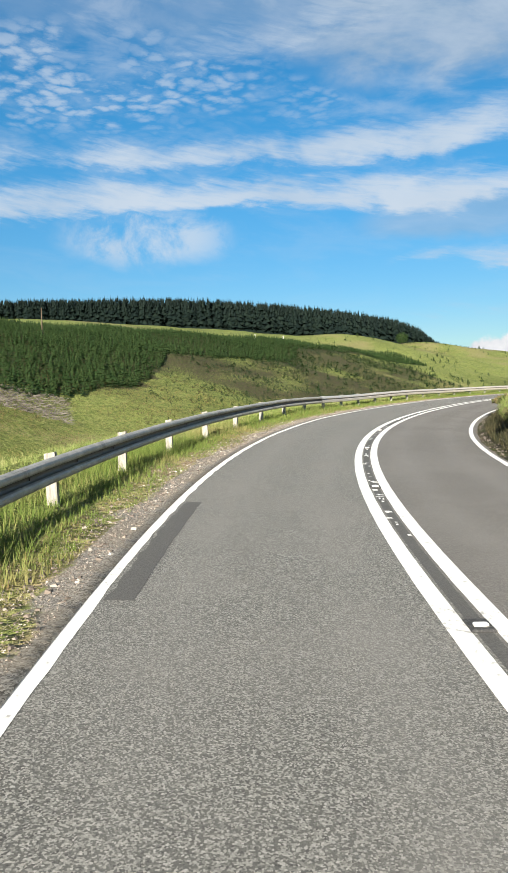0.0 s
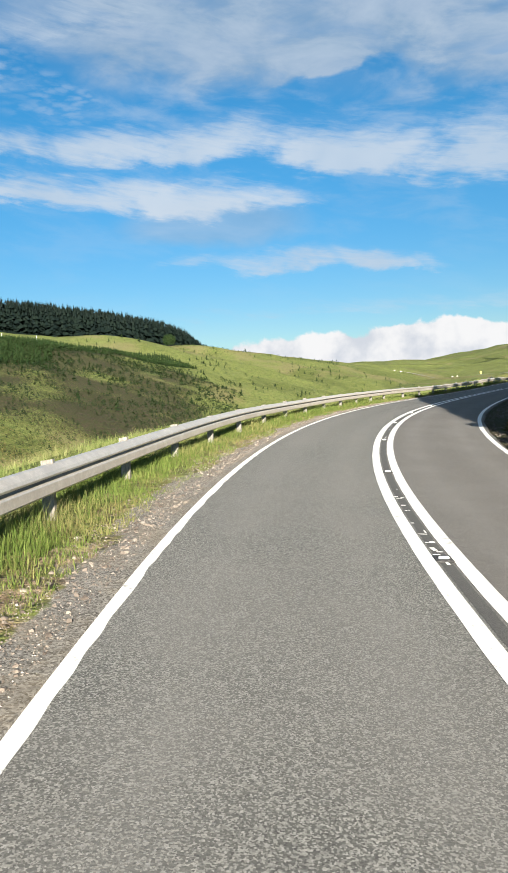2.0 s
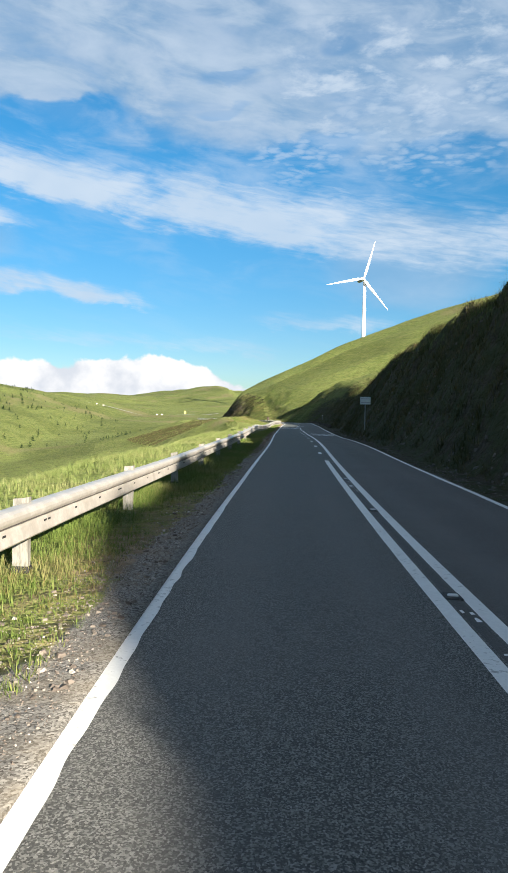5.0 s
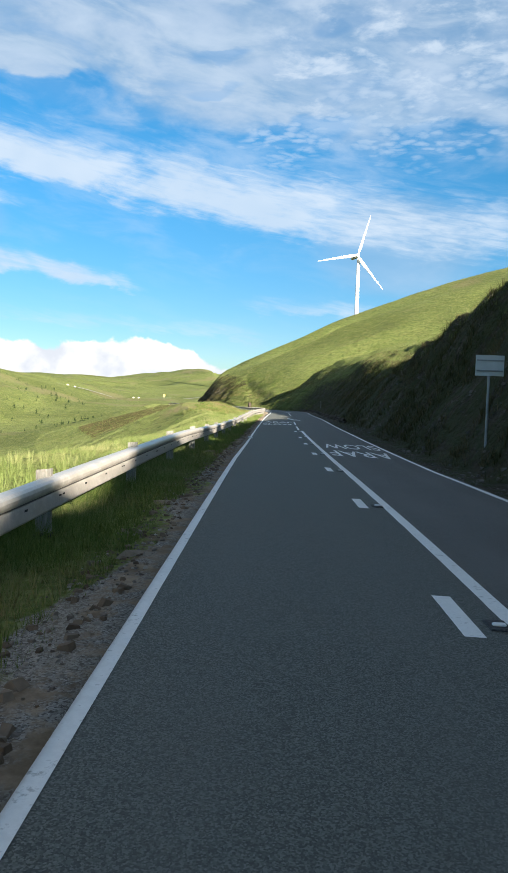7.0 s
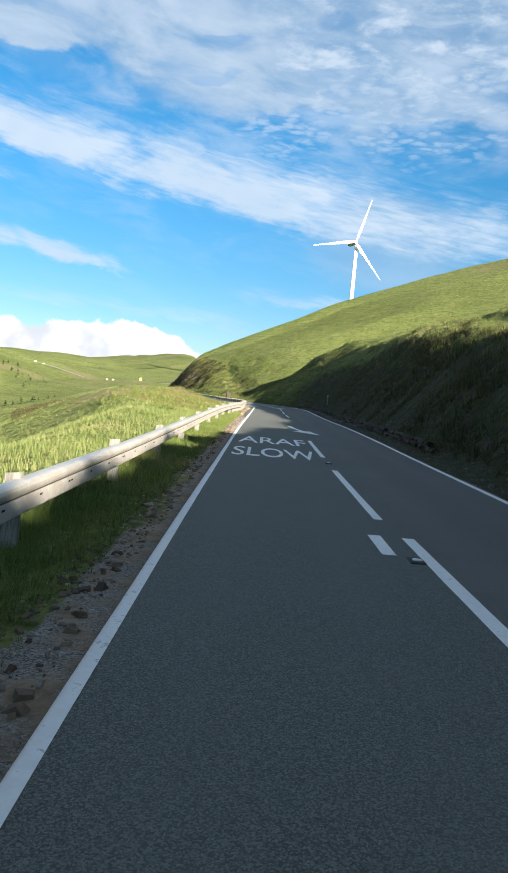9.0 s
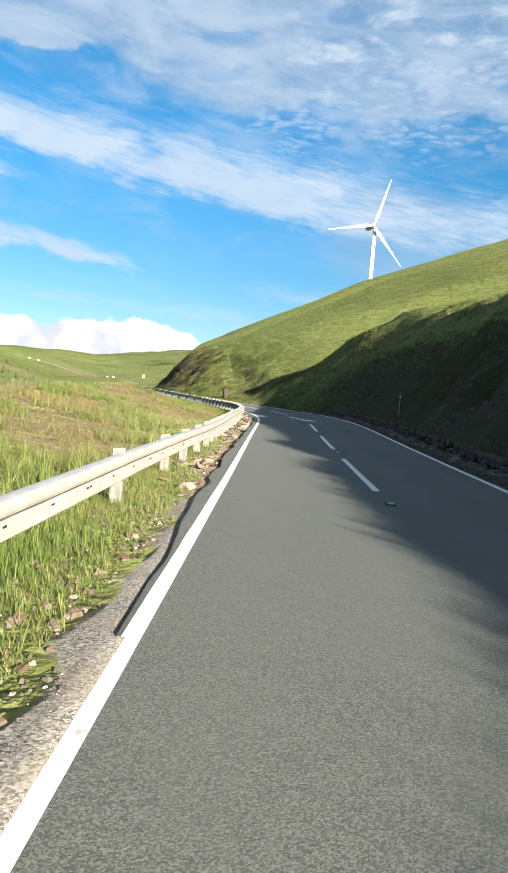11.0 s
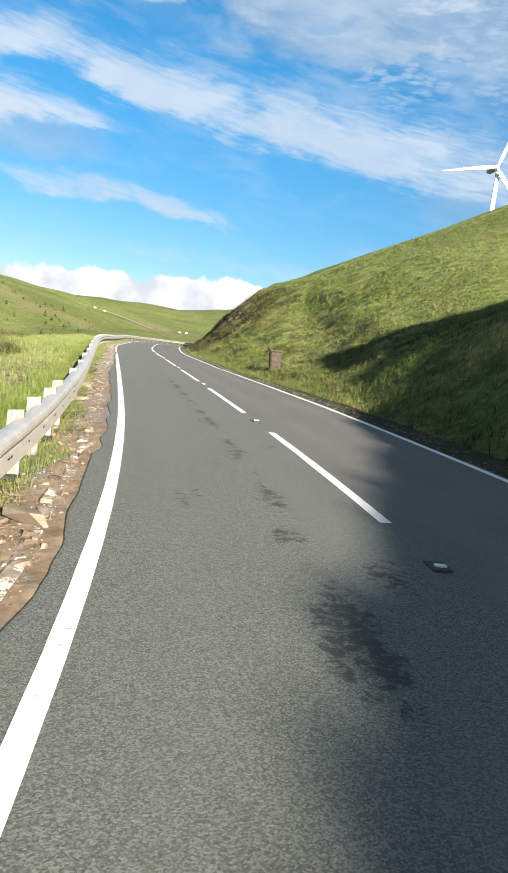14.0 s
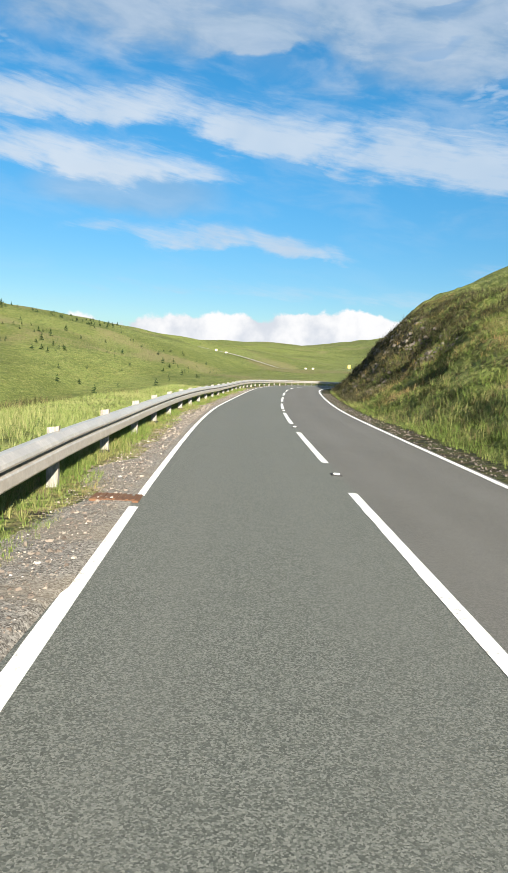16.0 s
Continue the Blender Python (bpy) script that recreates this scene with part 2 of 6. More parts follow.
# ---- the road's line: bend every 10 m, rise and cross fall every 20 m, from 20 m behind the start
BEND = [0.008138, 0.004174, -0.001265, -0.007385, -0.012940, -0.015315, -0.010131, -0.011614, -0.012067, -0.011491, -0.005922, -0.002201, -0.000497, -0.000775, 0.001774, 0.000375, -0.000643, 0.000732, -0.001589, -0.000015, -0.000803, 0.000061, 0.001006, -0.000256, -0.001068, 0.009519, 0.019454, 0.007044, 0.000715, 0.000078, -0.000355, -0.002671, -0.003168, -0.001424, -0.001112, -0.002998, -0.005455, -0.007369, -0.008503, -0.009176, -0.009587, -0.009863, -0.010082]
RISE = [0.02849, 0.03166, 0.02291, 0.01462, 0.02271, 0.01367, 0.01331, 0.02033, 0.00263, 0.01313, 0.01972, 0.00575, 0.01366, 0.00641, 0.01060, 0.00818, -0.00458, 0.00861, -0.00001, -0.00288, -0.00236, -0.00213]
FALL = [-0.01233, -0.01781, -0.03583, -0.08403, -0.06395, -0.04533, -0.01647, -0.02340, -0.04161, 0.01451, 0.01514, -0.00042, 0.02691, 0.03626, 0.02886, -0.03183, -0.02581, -0.01130, -0.00168, 0.00050, 0.00015, 0.00010]
TURN0 = 0.532601
LANE_L, LANE_R, HALF = 2.69, 2.81, 0.16

# ---- materials ----


def material(name, build, rough=0.8):
    m = bpy.data.materials.new(name)
    m.use_nodes = True
    k = Nodes(m.node_tree)
    b = k.n("ShaderNodeBsdfPrincipled", roughness=rough)
    k.link(b.outputs[0], k.n("ShaderNodeOutputMaterial").inputs[0])
    pos = k.n("ShaderNodeNewGeometry").outputs["Position"]
    build(k, b, pos)
    return m


def bump(k, b, height, strength=0.5, distance=0.02):
    node = k.n("ShaderNodeBump", strength=strength, i1=distance, height=height)
    k.link(node.outputs[0], b.inputs["Normal"])


def plain(name, colour, rough=0.5, metal=0.0, spread=0.12, scale=6.0):
    def build(k, b, pos):
        n = k.noise(pos, scale, 5.0)
        k.link(k.mix(1.0, k.ramp(n, [(0.3, 1 - spread), (0.7, 1 + spread * 0.3)]), colour, "MULTIPLY"), b.inputs["Base Color"])
        b.inputs["Metallic"].default_value = metal
        k.link(k.smooth(n, 0.3, 0.7, rough * 0.85, min(1.0, rough * 1.1)), b.inputs["Roughness"])
    return material(name, build, rough)


def asphalt_build(k, b, pos):
    """Old chippings: wheel tracks, the newer surface and the smoother oncoming lane are shares of the mesh; alpha
    paints in the bank's shade.
    """
    at = k.n("ShaderNodeAttribute")
    at.attribute_name = "share"
    share = k.n("ShaderNodeSeparateColor", i0=at.outputs["Color"]).outputs
    grains = k.n("ShaderNodeTexVoronoi", vector=pos, scale=115.0).outputs["Color"]
    chip = k.n("ShaderNodeSeparateColor", i0=grains).outputs
    g = chip[0]
    fine = k.noise(pos, 60.0, 3.0, 0.7)
    coarse = k.mix(k.smooth(g, 0.30, 1.0), (0.062, 0.063, 0.059), (0.232, 0.231, 0.215))
    coarse = k.mix(k.smooth(chip[1], 0.84, 0.95, 0.0, 0.8), coarse, (0.319, 0.312, 0.296))
    coarse = k.mix(k.smooth(chip[2], 0.86, 0.95, 0.0, 0.8), coarse, (0.023, 0.023, 0.024))
    calm = k.mix(k.smooth(g, 0.2, 1.0), (0.090, 0.083, 0.077), (0.141, 0.131, 0.122))
    base = k.mix(k.math("MULTIPLY", share[2], 0.8), coarse, calm)
    wide = k.noise(pos, 0.35, 5.0, 0.6)
    mid = k.noise(pos, 2.2, 5.0, 0.65)
    base = k.mix(k.smooth(wide, 0.40, 0.66, 0.0, 0.40), base, (0.156, 0.150, 0.141))
    worn = k.math("MULTIPLY", share[0], k.smooth(k.noise(pos, 0.8, 4.0, 0.6), 0.3, 0.7, 0.2, 0.5))
    base = k.mix(worn, base, (0.175, 0.170, 0.161))
    base = k.mix(k.smooth(mid, 0.60, 0.78, 0.0, 0.30), base, (0.042, 0.041, 0.043))
    base = k.mix(k.math("MULTIPLY", share[1], k.math("SUBTRACT", 0.60, k.math("MULTIPLY", share[2], 0.40))), base, k.mix(g, (0.055, 0.067, 0.056), (0.160, 0.178, 0.156)))
    spill = k.n("ShaderNodeAttribute")
    spill.attribute_name = "stain"
    splash = k.math("ADD", spill.outputs["Fac"], k.math("MULTIPLY", k.math("SUBTRACT", k.noise(pos, 7.0, 7.0, 0.8, 0.6), 0.5), 2.4))
    base = k.mix(k.smooth(splash, 0.66, 0.92, 0.0, 0.8), base, (0.020, 0.020, 0.021))
    # Alpha darkens the colour along the shaded straight.
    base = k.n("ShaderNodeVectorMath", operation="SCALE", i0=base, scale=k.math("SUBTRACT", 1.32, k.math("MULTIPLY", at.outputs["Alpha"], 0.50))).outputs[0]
    k.link(base, b.inputs["Base Color"])
    b.inputs["Roughness"].default_value = 0.82
    bump(k, b, k.math("ADD", g, fine), 0.55, 0.006)


asphalt = material("asphalt", asphalt_build)


def dark_build(k, b, pos):
    g = k.n("ShaderNodeSeparateColor", i0=k.n("ShaderNodeTexVoronoi", vector=pos, scale=110.0).outputs["Color"]).outputs[0]
    base = k.mix(k.smooth(g, 0.45, 1.0), (0.030, 0.030, 0.032), (0.095, 0.095, 0.095))
    k.link(base, b.inputs["Base Color"])
    b.inputs["Roughness"].default_value = 0.8
    bump(k, b, g, 0.5, 0.006)


tar = material("tar", dark_build)


def paint_build(k, b, pos):
    n = k.noise(pos, 14.0, 6.0, 0.7)
    big = k.noise(pos, 1.3, 4.0)
    worn = k.smooth(k.math("ADD", n, k.math("MULTIPLY", big, 0.35)), 0.74, 0.88)
    k.link(k.mix(worn, k.mix(k.smooth(n, 0.3, 0.7), (0.80, 0.80, 0.78), (0.90, 0.90, 0.88)), (0.42, 0.415, 0.40)), b.inputs["Base Color"])
    b.inputs["Roughness"].default_value = 0.6
    bump(k, b, n, 0.3, 0.004)


paint = material("road_paint", paint_build)


def ground_build(k, b, pos):
    """Grass sward, with bare grit and soil by the road and on the steep cut, told by the painted shares of the mesh."""
    at = k.n("ShaderNodeAttribute")
    at.attribute_name = "share"
    share = k.n("ShaderNodeSeparateColor", i0=at.outputs["Color"]).outputs
    n1 = k.noise(pos, 0.022, 5.0, 0.6)
    n2 = k.noise(pos, 0.30, 6.0, 0.65)
    n3 = k.noise(pos, 3.5, 5.0, 0.7)
    n4 = k.noise(pos, 0.9, 4.0, 0.7, 0.6)
    # sheep walks follow the contours
    along = k.n("ShaderNodeVectorMath", operation="MULTIPLY", i0=pos, i1=(0.22, 0.22, 2.6)).outputs[0]
    walks = k.noise(along, 1.0, 4.0, 0.6, 0.3)
    clump = k.noise(pos, 1.15, 4.0, 0.6)
    green = k.mix(k.smooth(n3, 0.3, 0.7), (0.140, 0.172, 0.038), (0.255, 0.275, 0.084))
    green = k.mix(k.smooth(n2, 0.42, 0.68, 0.0, 0.65), green, (0.23, 0.215, 0.072))
    green = k.mix(k.smooth(n1, 0.44, 0.60, 0.0, 0.7), green, (0.115, 0.130, 0.032))
    green = k.mix(k.smooth(n4, 0.52, 0.70, 0.0, 0.55), green, (0.072, 0.092, 0.024))
    green = k.mix(k.smooth(k.noise(pos, 0.42, 5.0, 0.7), 0.56, 0.68, 0.0, 0.5), green, (0.145, 0.125, 0.052))
    green = k.mix(k.smooth(walks, 0.52, 0.66, 0.0, 0.45), green, (0.058, 0.080, 0.018))
    green = k.mix(k.smooth(walks, 0.46, 0.34, 0.0, 0.38), green, (0.29, 0.275, 0.090))
    green = k.mix(k.smooth(clump, 0.52, 0.66, 0.0, 0.62), green, (0.060, 0.080, 0.022))
    green = k.mix(k.smooth(clump, 0.46, 0.34, 0.0, 0.5), green, (0.30, 0.30, 0.11))
    speck = k.noise(pos, 4.2, 3.0, 0.6)
    green = k.mix(k.smooth(speck, 0.56, 0.66, 0.0, 0.6), green, (0.055, 0.075, 0.022))
    green = k.mix(k.smooth(speck, 0.44, 0.33, 0.0, 0.55), green, (0.31, 0.305, 0.125))
    green = k.n("ShaderNodeVectorMath", operation="MULTIPLY", i0=green, i1=(0.88, 0.96, 0.96)).outputs[0]
    grit = k.n("ShaderNodeTexVoronoi", vector=pos, scale=75.0)
    gs = k.n("ShaderNodeSeparateColor", i0=grit.outputs["Color"]).outputs
    stone = k.mix(gs[0], (0.072, 0.066, 0.060), (0.35, 0.335, 0.31))
    stone = k.mix(k.smooth(k.noise(pos, 1.6, 4.0), 0.42, 0.62, 0.0, 0.35), stone, (0.25, 0.21, 0.155))
    # Earth tone lowered, partly to deepen the shaded cut.
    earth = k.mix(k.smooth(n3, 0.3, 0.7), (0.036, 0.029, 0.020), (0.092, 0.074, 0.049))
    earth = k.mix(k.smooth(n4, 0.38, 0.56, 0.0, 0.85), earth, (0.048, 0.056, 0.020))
    straw = k.mix(n3, (0.175, 0.150, 0.072), (0.31, 0.25, 0.145))
    rag = k.math("MULTIPLY", k.math("SUBTRACT", k.noise(pos, 2.2, 5.0, 0.7), 0.5), 1.1)
    col = k.mix(k.smooth(k.math("ADD", share[2], rag), 0.35, 0.65), green, straw)
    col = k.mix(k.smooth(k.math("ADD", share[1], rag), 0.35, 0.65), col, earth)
    col = k.mix(k.smooth(k.math("ADD", share[0], rag), 0.40, 0.60), col, stone)
    mud = k.mix(k.smooth(n3, 0.3, 0.7), (0.165, 0.118, 0.078), (0.33, 0.255, 0.180))
    col = k.mix(k.smooth(k.math("ADD", at.outputs["Alpha"], rag), 0.40, 0.60), col, mud)
    k.link(col, b.inputs["Base Color"])
    b.inputs["Roughness"].default_value = 0.95
    b.inputs["Specular IOR Level"].default_value = 0.15
    soft = k.math("SUBTRACT", 1.0, k.math("MULTIPLY", k.smooth(share[0], 0.2, 0.6), 0.93))
    h = k.math("ADD", k.math("MULTIPLY", soft, k.math("ADD", -0.35, k.math("ADD", k.math("MULTIPLY", n3, 0.35), k.math("ADD", k.math("MULTIPLY", n4, 0.9), k.math("ADD", k.math("MULTIPLY", walks, 0.55), k.math("MULTIPLY", clump, -1.1)))))), k.math("MULTIPLY", gs[0], 0.008))
    bump(k, b, h, 1.0, 0.5)


sward = material("sward", ground_build)


def leaf_build(colours):
    def build(k, b, pos):
        r = k.n("ShaderNodeNewGeometry").outputs["Random Per Island"]
        n = k.noise(pos, 0.5, 4.0)
        lo, hi, dry = colours
        c = k.mix(r, lo, hi)
        c = k.mix(k.smooth(k.math("ADD", n, k.math("MULTIPLY", r, 0.25)), 0.58, 0.80, 0.0, 0.8), c, dry)
        k.link(c, b.inputs["Base Color"])
        b.inputs["Roughness"].default_value = 0.7
        b.inputs["Specular IOR Level"].default_value = 0.10
        b.inputs["Transmission Weight"].default_value = 0.0
        b.inputs["Subsurface Weight"].default_value = 0.0
    return build


blades = material("grass_blades", leaf_build(((0.070, 0.116, 0.022), (0.160, 0.205, 0.054), (0.24, 0.215, 0.095))))
hay = material("tall_grass", leaf_build(((0.108, 0.152, 0.040), (0.198, 0.235, 0.080), (0.28, 0.27, 0.125))))
# Bank grass tone lowered, partly for the shade on the cut.
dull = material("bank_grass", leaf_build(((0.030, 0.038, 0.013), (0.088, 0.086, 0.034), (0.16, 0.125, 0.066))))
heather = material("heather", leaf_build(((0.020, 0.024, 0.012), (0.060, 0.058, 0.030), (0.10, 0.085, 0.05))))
needles = material("spruce", leaf_build(((0.011, 0.028, 0.010), (0.031, 0.059, 0.017), (0.042, 0.064, 0.022))))
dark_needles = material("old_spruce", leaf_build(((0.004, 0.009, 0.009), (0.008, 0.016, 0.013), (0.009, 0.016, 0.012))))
bark = plain("bark", (0.09, 0.065, 0.045), 0.9)


def zinc_build(k, b, pos):
    """Dull grey zinc with brown weather stains and pale lichen, darkened overall for a beam face in shade."""
    n = k.noise(pos, 5.0, 6.0, 0.65)
    c = k.mix(k.smooth(n, 0.35, 0.7), (0.27, 0.265, 0.25), (0.44, 0.43, 0.41))
    c = k.mix(k.smooth(k.noise(pos, 1.7, 6.0, 0.75), 0.52, 0.70, 0.0, 0.7), c, (0.12, 0.10, 0.078))
    c = k.mix(k.smooth(k.noise(pos, 22.0, 4.0, 0.7), 0.62, 0.70, 0.0, 0.7), c, (0.44, 0.43, 0.38))
    c = k.mix(k.smooth(k.noise(pos, 38.0, 3.0, 0.7), 0.66, 0.72, 0.0, 0.8), c, (0.07, 0.06, 0.045))
    groove_at = k.n("ShaderNodeAttribute")
    groove_at.attribute_name = "groove_tone"
    # Groove points go nearly black, with a ragged edge.
    c = k.mix(k.smooth(k.math("ADD", groove_at.outputs["Fac"], k.math("MULTIPLY", k.math("SUBTRACT", k.noise(pos, 9.0, 4.0, 0.7), 0.5), 0.5)), 0.35, 0.75, 0.0, 0.88), c, (0.045, 0.042, 0.040))
    k.link(c, b.inputs["Base Color"])
    b.inputs["Metallic"].default_value = 0.2
    k.link(k.smooth(n, 0.3, 0.7, 0.45, 0.65), b.inputs["Roughness"])
    bump(k, b, n, 0.15, 0.01)


shaded_zinc = material("shaded_zinc", zinc_build)


def pale_zinc_build(k, b, pos):
    n = k.noise(pos, 5.0, 6.0, 0.65)
    v = k.n("ShaderNodeSeparateColor", i0=k.n("ShaderNodeTexVoronoi", vector=pos, scale=40.0).outputs["Color"]).outputs[0]
    c = k.mix(k.smooth(n, 0.35, 0.7), (0.50, 0.455, 0.405), (0.63, 0.59, 0.545))
    c = k.mix(k.smooth(v, 0.0, 1.0, 0.0, 0.25), c, (0.34, 0.33, 0.31))
    c = k.mix(k.smooth(k.noise(pos, 1.4, 6.0, 0.75), 0.60, 0.74, 0.0, 0.6), c, (0.26, 0.22, 0.17))
    groove_at = k.n("ShaderNodeAttribute")
    groove_at.attribute_name = "groove_tone"
    # Marked groove points are mixed to near black.
    c = k.mix(k.smooth(k.math("ADD", groove_at.outputs["Fac"], k.math("MULTIPLY", k.math("SUBTRACT", k.noise(pos, 9.0, 4.0, 0.7), 0.5), 0.5)), 0.35, 0.75, 0.0, 0.88), c, (0.045, 0.042, 0.040))
    k.link(c, b.inputs["Base Color"])
    b.inputs["Metallic"].default_value = 0.30
    k.link(k.smooth(n, 0.3, 0.7, 0.30, 0.46), b.inputs["Roughness"])
    bump(k, b, n, 0.15, 0.01)


zinc = material("weathered_zinc", pale_zinc_build)


def post_zinc_build(k, b, pos):
    """Chalky post steel with grey runs."""
    tall = k.n("ShaderNodeVectorMath", operation="MULTIPLY", i0=pos, i1=(1.0, 1.0, 0.15)).outputs[0]
    runs = k.noise(tall, 38.0, 4.0, 0.6)
    c = k.mix(k.smooth(runs, 0.35, 0.65), (0.16, 0.152, 0.135), (0.29, 0.275, 0.245))
    c = k.mix(k.smooth(k.noise(pos, 7.0, 5.0, 0.7), 0.55, 0.72, 0.0, 0.7), c, (0.17, 0.13, 0.09))
    k.link(c, b.inputs["Base Color"])
    b.inputs["Roughness"].default_value = 0.65


post_zinc = material("post_zinc", post_zinc_build)


def rock_build(k, b, pos):
    oi = k.n("ShaderNodeObjectInfo").outputs["Random"]
    n = k.noise(pos, 7.0, 6.0, 0.7)
    c = k.mix(k.smooth(n, 0.3, 0.7), (0.135, 0.096, 0.063), (0.27, 0.205, 0.145))
    c = k.mix(k.smooth(oi, 0.0, 1.0, 0.0, 0.5), c, (0.31, 0.265, 0.215))
    k.link(c, b.inputs["Base Color"])
    b.inputs["Roughness"].default_value = 0.9
    bump(k, b, n, 0.6, 0.03)


rock = material("broken_stone", rock_build)
white_steel = plain("white_steel", (0.80, 0.80, 0.80), 0.4, 0.0, 0.05, 0.2)
grey_panel = plain("grey_panel", (0.58, 0.59, 0.58), 0.5, 0.3, 0.1, 4.0)
pole_steel = plain("pole_steel", (0.30, 0.31, 0.32), 0.5, 0.6)
rust = plain("rust", (0.17, 0.085, 0.045), 0.85, 0.2, 0.4, 18.0)
black = plain("black_rubber", (0.02, 0.02, 0.021), 0.8)


def post_stone_build(k, b, pos):
    n = k.noise(pos, 6.0, 6.0, 0.7)
    k.link(k.mix(k.smooth(n, 0.3, 0.7), (0.028, 0.020, 0.015), (0.090, 0.066, 0.048)), b.inputs["Base Color"])
    b.inputs["Roughness"].default_value = 0.9
    bump(k, b, n, 0.7, 0.03)


old_stone = material("old_stone", post_stone_build)


def bank_rock_build(k, b, pos):
    r = k.n("ShaderNodeNewGeometry").outputs["Random Per Island"]
    n = k.noise(pos, 5.0, 6.0, 0.7)
    c = k.mix(k.smooth(n, 0.3, 0.7), (0.045, 0.039, 0.033), (0.145, 0.125, 0.105))
    k.link(k.mix(r, c, k.mix(0.5, c, (0.19, 0.165, 0.14))), b.inputs["Base Color"])
    b.inputs["Roughness"].default_value = 0.9


bank_rock = material("bank_rock", bank_rock_build)


def gravel_build(k, b, pos):
    r = k.n("ShaderNodeNewGeometry").outputs["Random Per Island"]
    k.link(k.ramp(r, [(0.0, (0.075, 0.060, 0.050)), (0.5, (0.17, 0.140, 0.118)), (0.85, (0.27, 0.235, 0.20)), (1.0, (0.44, 0.41, 0.37))]), b.inputs["Base Color"])
    b.inputs["Roughness"].default_value = 0.9


gravel = material("gravel", gravel_build)
yellow = plain("yellow_sheet", (0.75, 0.55, 0.05), 0.5)
board_sheet = plain("board_sheet", (0.55, 0.52, 0.42), 0.6)
pale_track = plain("pale_track", (0.34, 0.33, 0.29), 0.9, 0, 0.2, 0.2)
dead_wood = material("dead_wood", leaf_build(((0.05, 0.045, 0.04), (0.16, 0.145, 0.13), (0.21, 0.19, 0.17))))
dry = material("dry_grass", leaf_build(((0.098, 0.100, 0.032), (0.21, 0.175, 0.070), (0.28, 0.200, 0.095))))


def patch_build(k, b, pos):
    g = k.n("ShaderNodeSeparateColor", i0=k.n("ShaderNodeTexVoronoi", vector=pos, scale=150.0).outputs["Color"]).outputs[0]
    k.link(k.mix(g, (0.058, 0.057, 0.056), (0.125, 0.122, 0.117)), b.inputs["Base Color"])
    b.inputs["Roughness"].default_value = 0.8
    bump(k, b, g, 0.4, 0.005)


patch = material("old_patch", patch_build)


def kerb_build(k, b, pos):
    n = k.noise(pos, 9.0, 6.0, 0.7)
    c = k.mix(k.smooth(n, 0.3, 0.7), (0.16, 0.125, 0.09), (0.32, 0.27, 0.215))
    c = k.mix(k.smooth(k.noise(pos, 5.0, 5.0, 0.7), 0.53, 0.58), c, (0.62, 0.60, 0.55))
    k.link(c, b.inputs["Base Color"])
    b.inputs["Roughness"].default_value = 0.9
    bump(k, b, n, 0.6, 0.02)


flaked_kerb = material("flaked_kerb", kerb_build)


def clod_build(k, b, pos):
    r = k.n("ShaderNodeNewGeometry").outputs["Random Per Island"]
    n = k.noise(pos, 12.0, 4.0, 0.7)
    c = k.ramp(r, [(0.0, (0.085, 0.056, 0.036)), (0.5, (0.165, 0.118, 0.080)), (0.85, (0.24, 0.185, 0.138)), (1.0, (0.34, 0.30, 0.25))])
    k.link(k.mix(1.0, c, k.ramp(n, [(0.3, 0.65), (0.7, 1.0)]), "MULTIPLY"), b.inputs["Base Color"])
    b.inputs["Roughness"].default_value = 0.95


clods = material("clods", clod_build)

# ---- the road's line and the lie of the land ----
S = np.arange(-20.0, 400.5, 1.0)
K_AT, G_AT = np.arange(-20.0, 401.0, 10.0), np.arange(-20.0, 401.0, 20.0)


def run(v):
    return np.concatenate([[0.0], np.cumsum((v[1:] + v[:-1]) / 2)])


TH = TURN0 + run(np.interp(S, K_AT, BEND))
RX, RY, RZ = run(-np.sin(TH)), run(np.cos(TH)), run(np.interp(S, G_AT, RISE))
RX, RY, RZ = RX - RX[20], RY - RY[20], RZ - RZ[20]
TILT = np.interp(S, G_AT, FALL)
# the valley's line goes on past the road, behind and ahead
BACK = np.arange(-300.0, -20.5, 20.0)
BX, BY = RX[0] - math.sin(TH[0]) * (BACK + 20), RY[0] + math.cos(TH[0]) * (BACK + 20)
AHEAD = np.linspace(0, 1, 60)[1:]
AX = np.interp(AHEAD, [0, 0.1, 0.3, 0.6, 1], [RX[-1], 85, 135, 170, 220])
AY = np.interp(AHEAD, [0, 0.1, 0.3, 0.6, 1], [RY[-1], 450, 650, 950, 1500])
AZ = np.interp(AHEAD, [0, 0.1, 0.3, 0.6, 1], [RZ[-1], 6, 10, 22, 40])
LX, LY = np.concatenate([BX, RX, AX]), np.concatenate([BY, RY, AY])
LZ = np.concatenate([np.full(len(BX), RZ[0]), RZ, AZ])
LS = np.concatenate([BACK, S, 400 + AHEAD * 1150])
LT = np.arctan2(-np.gradient(LX), np.gradient(LY))


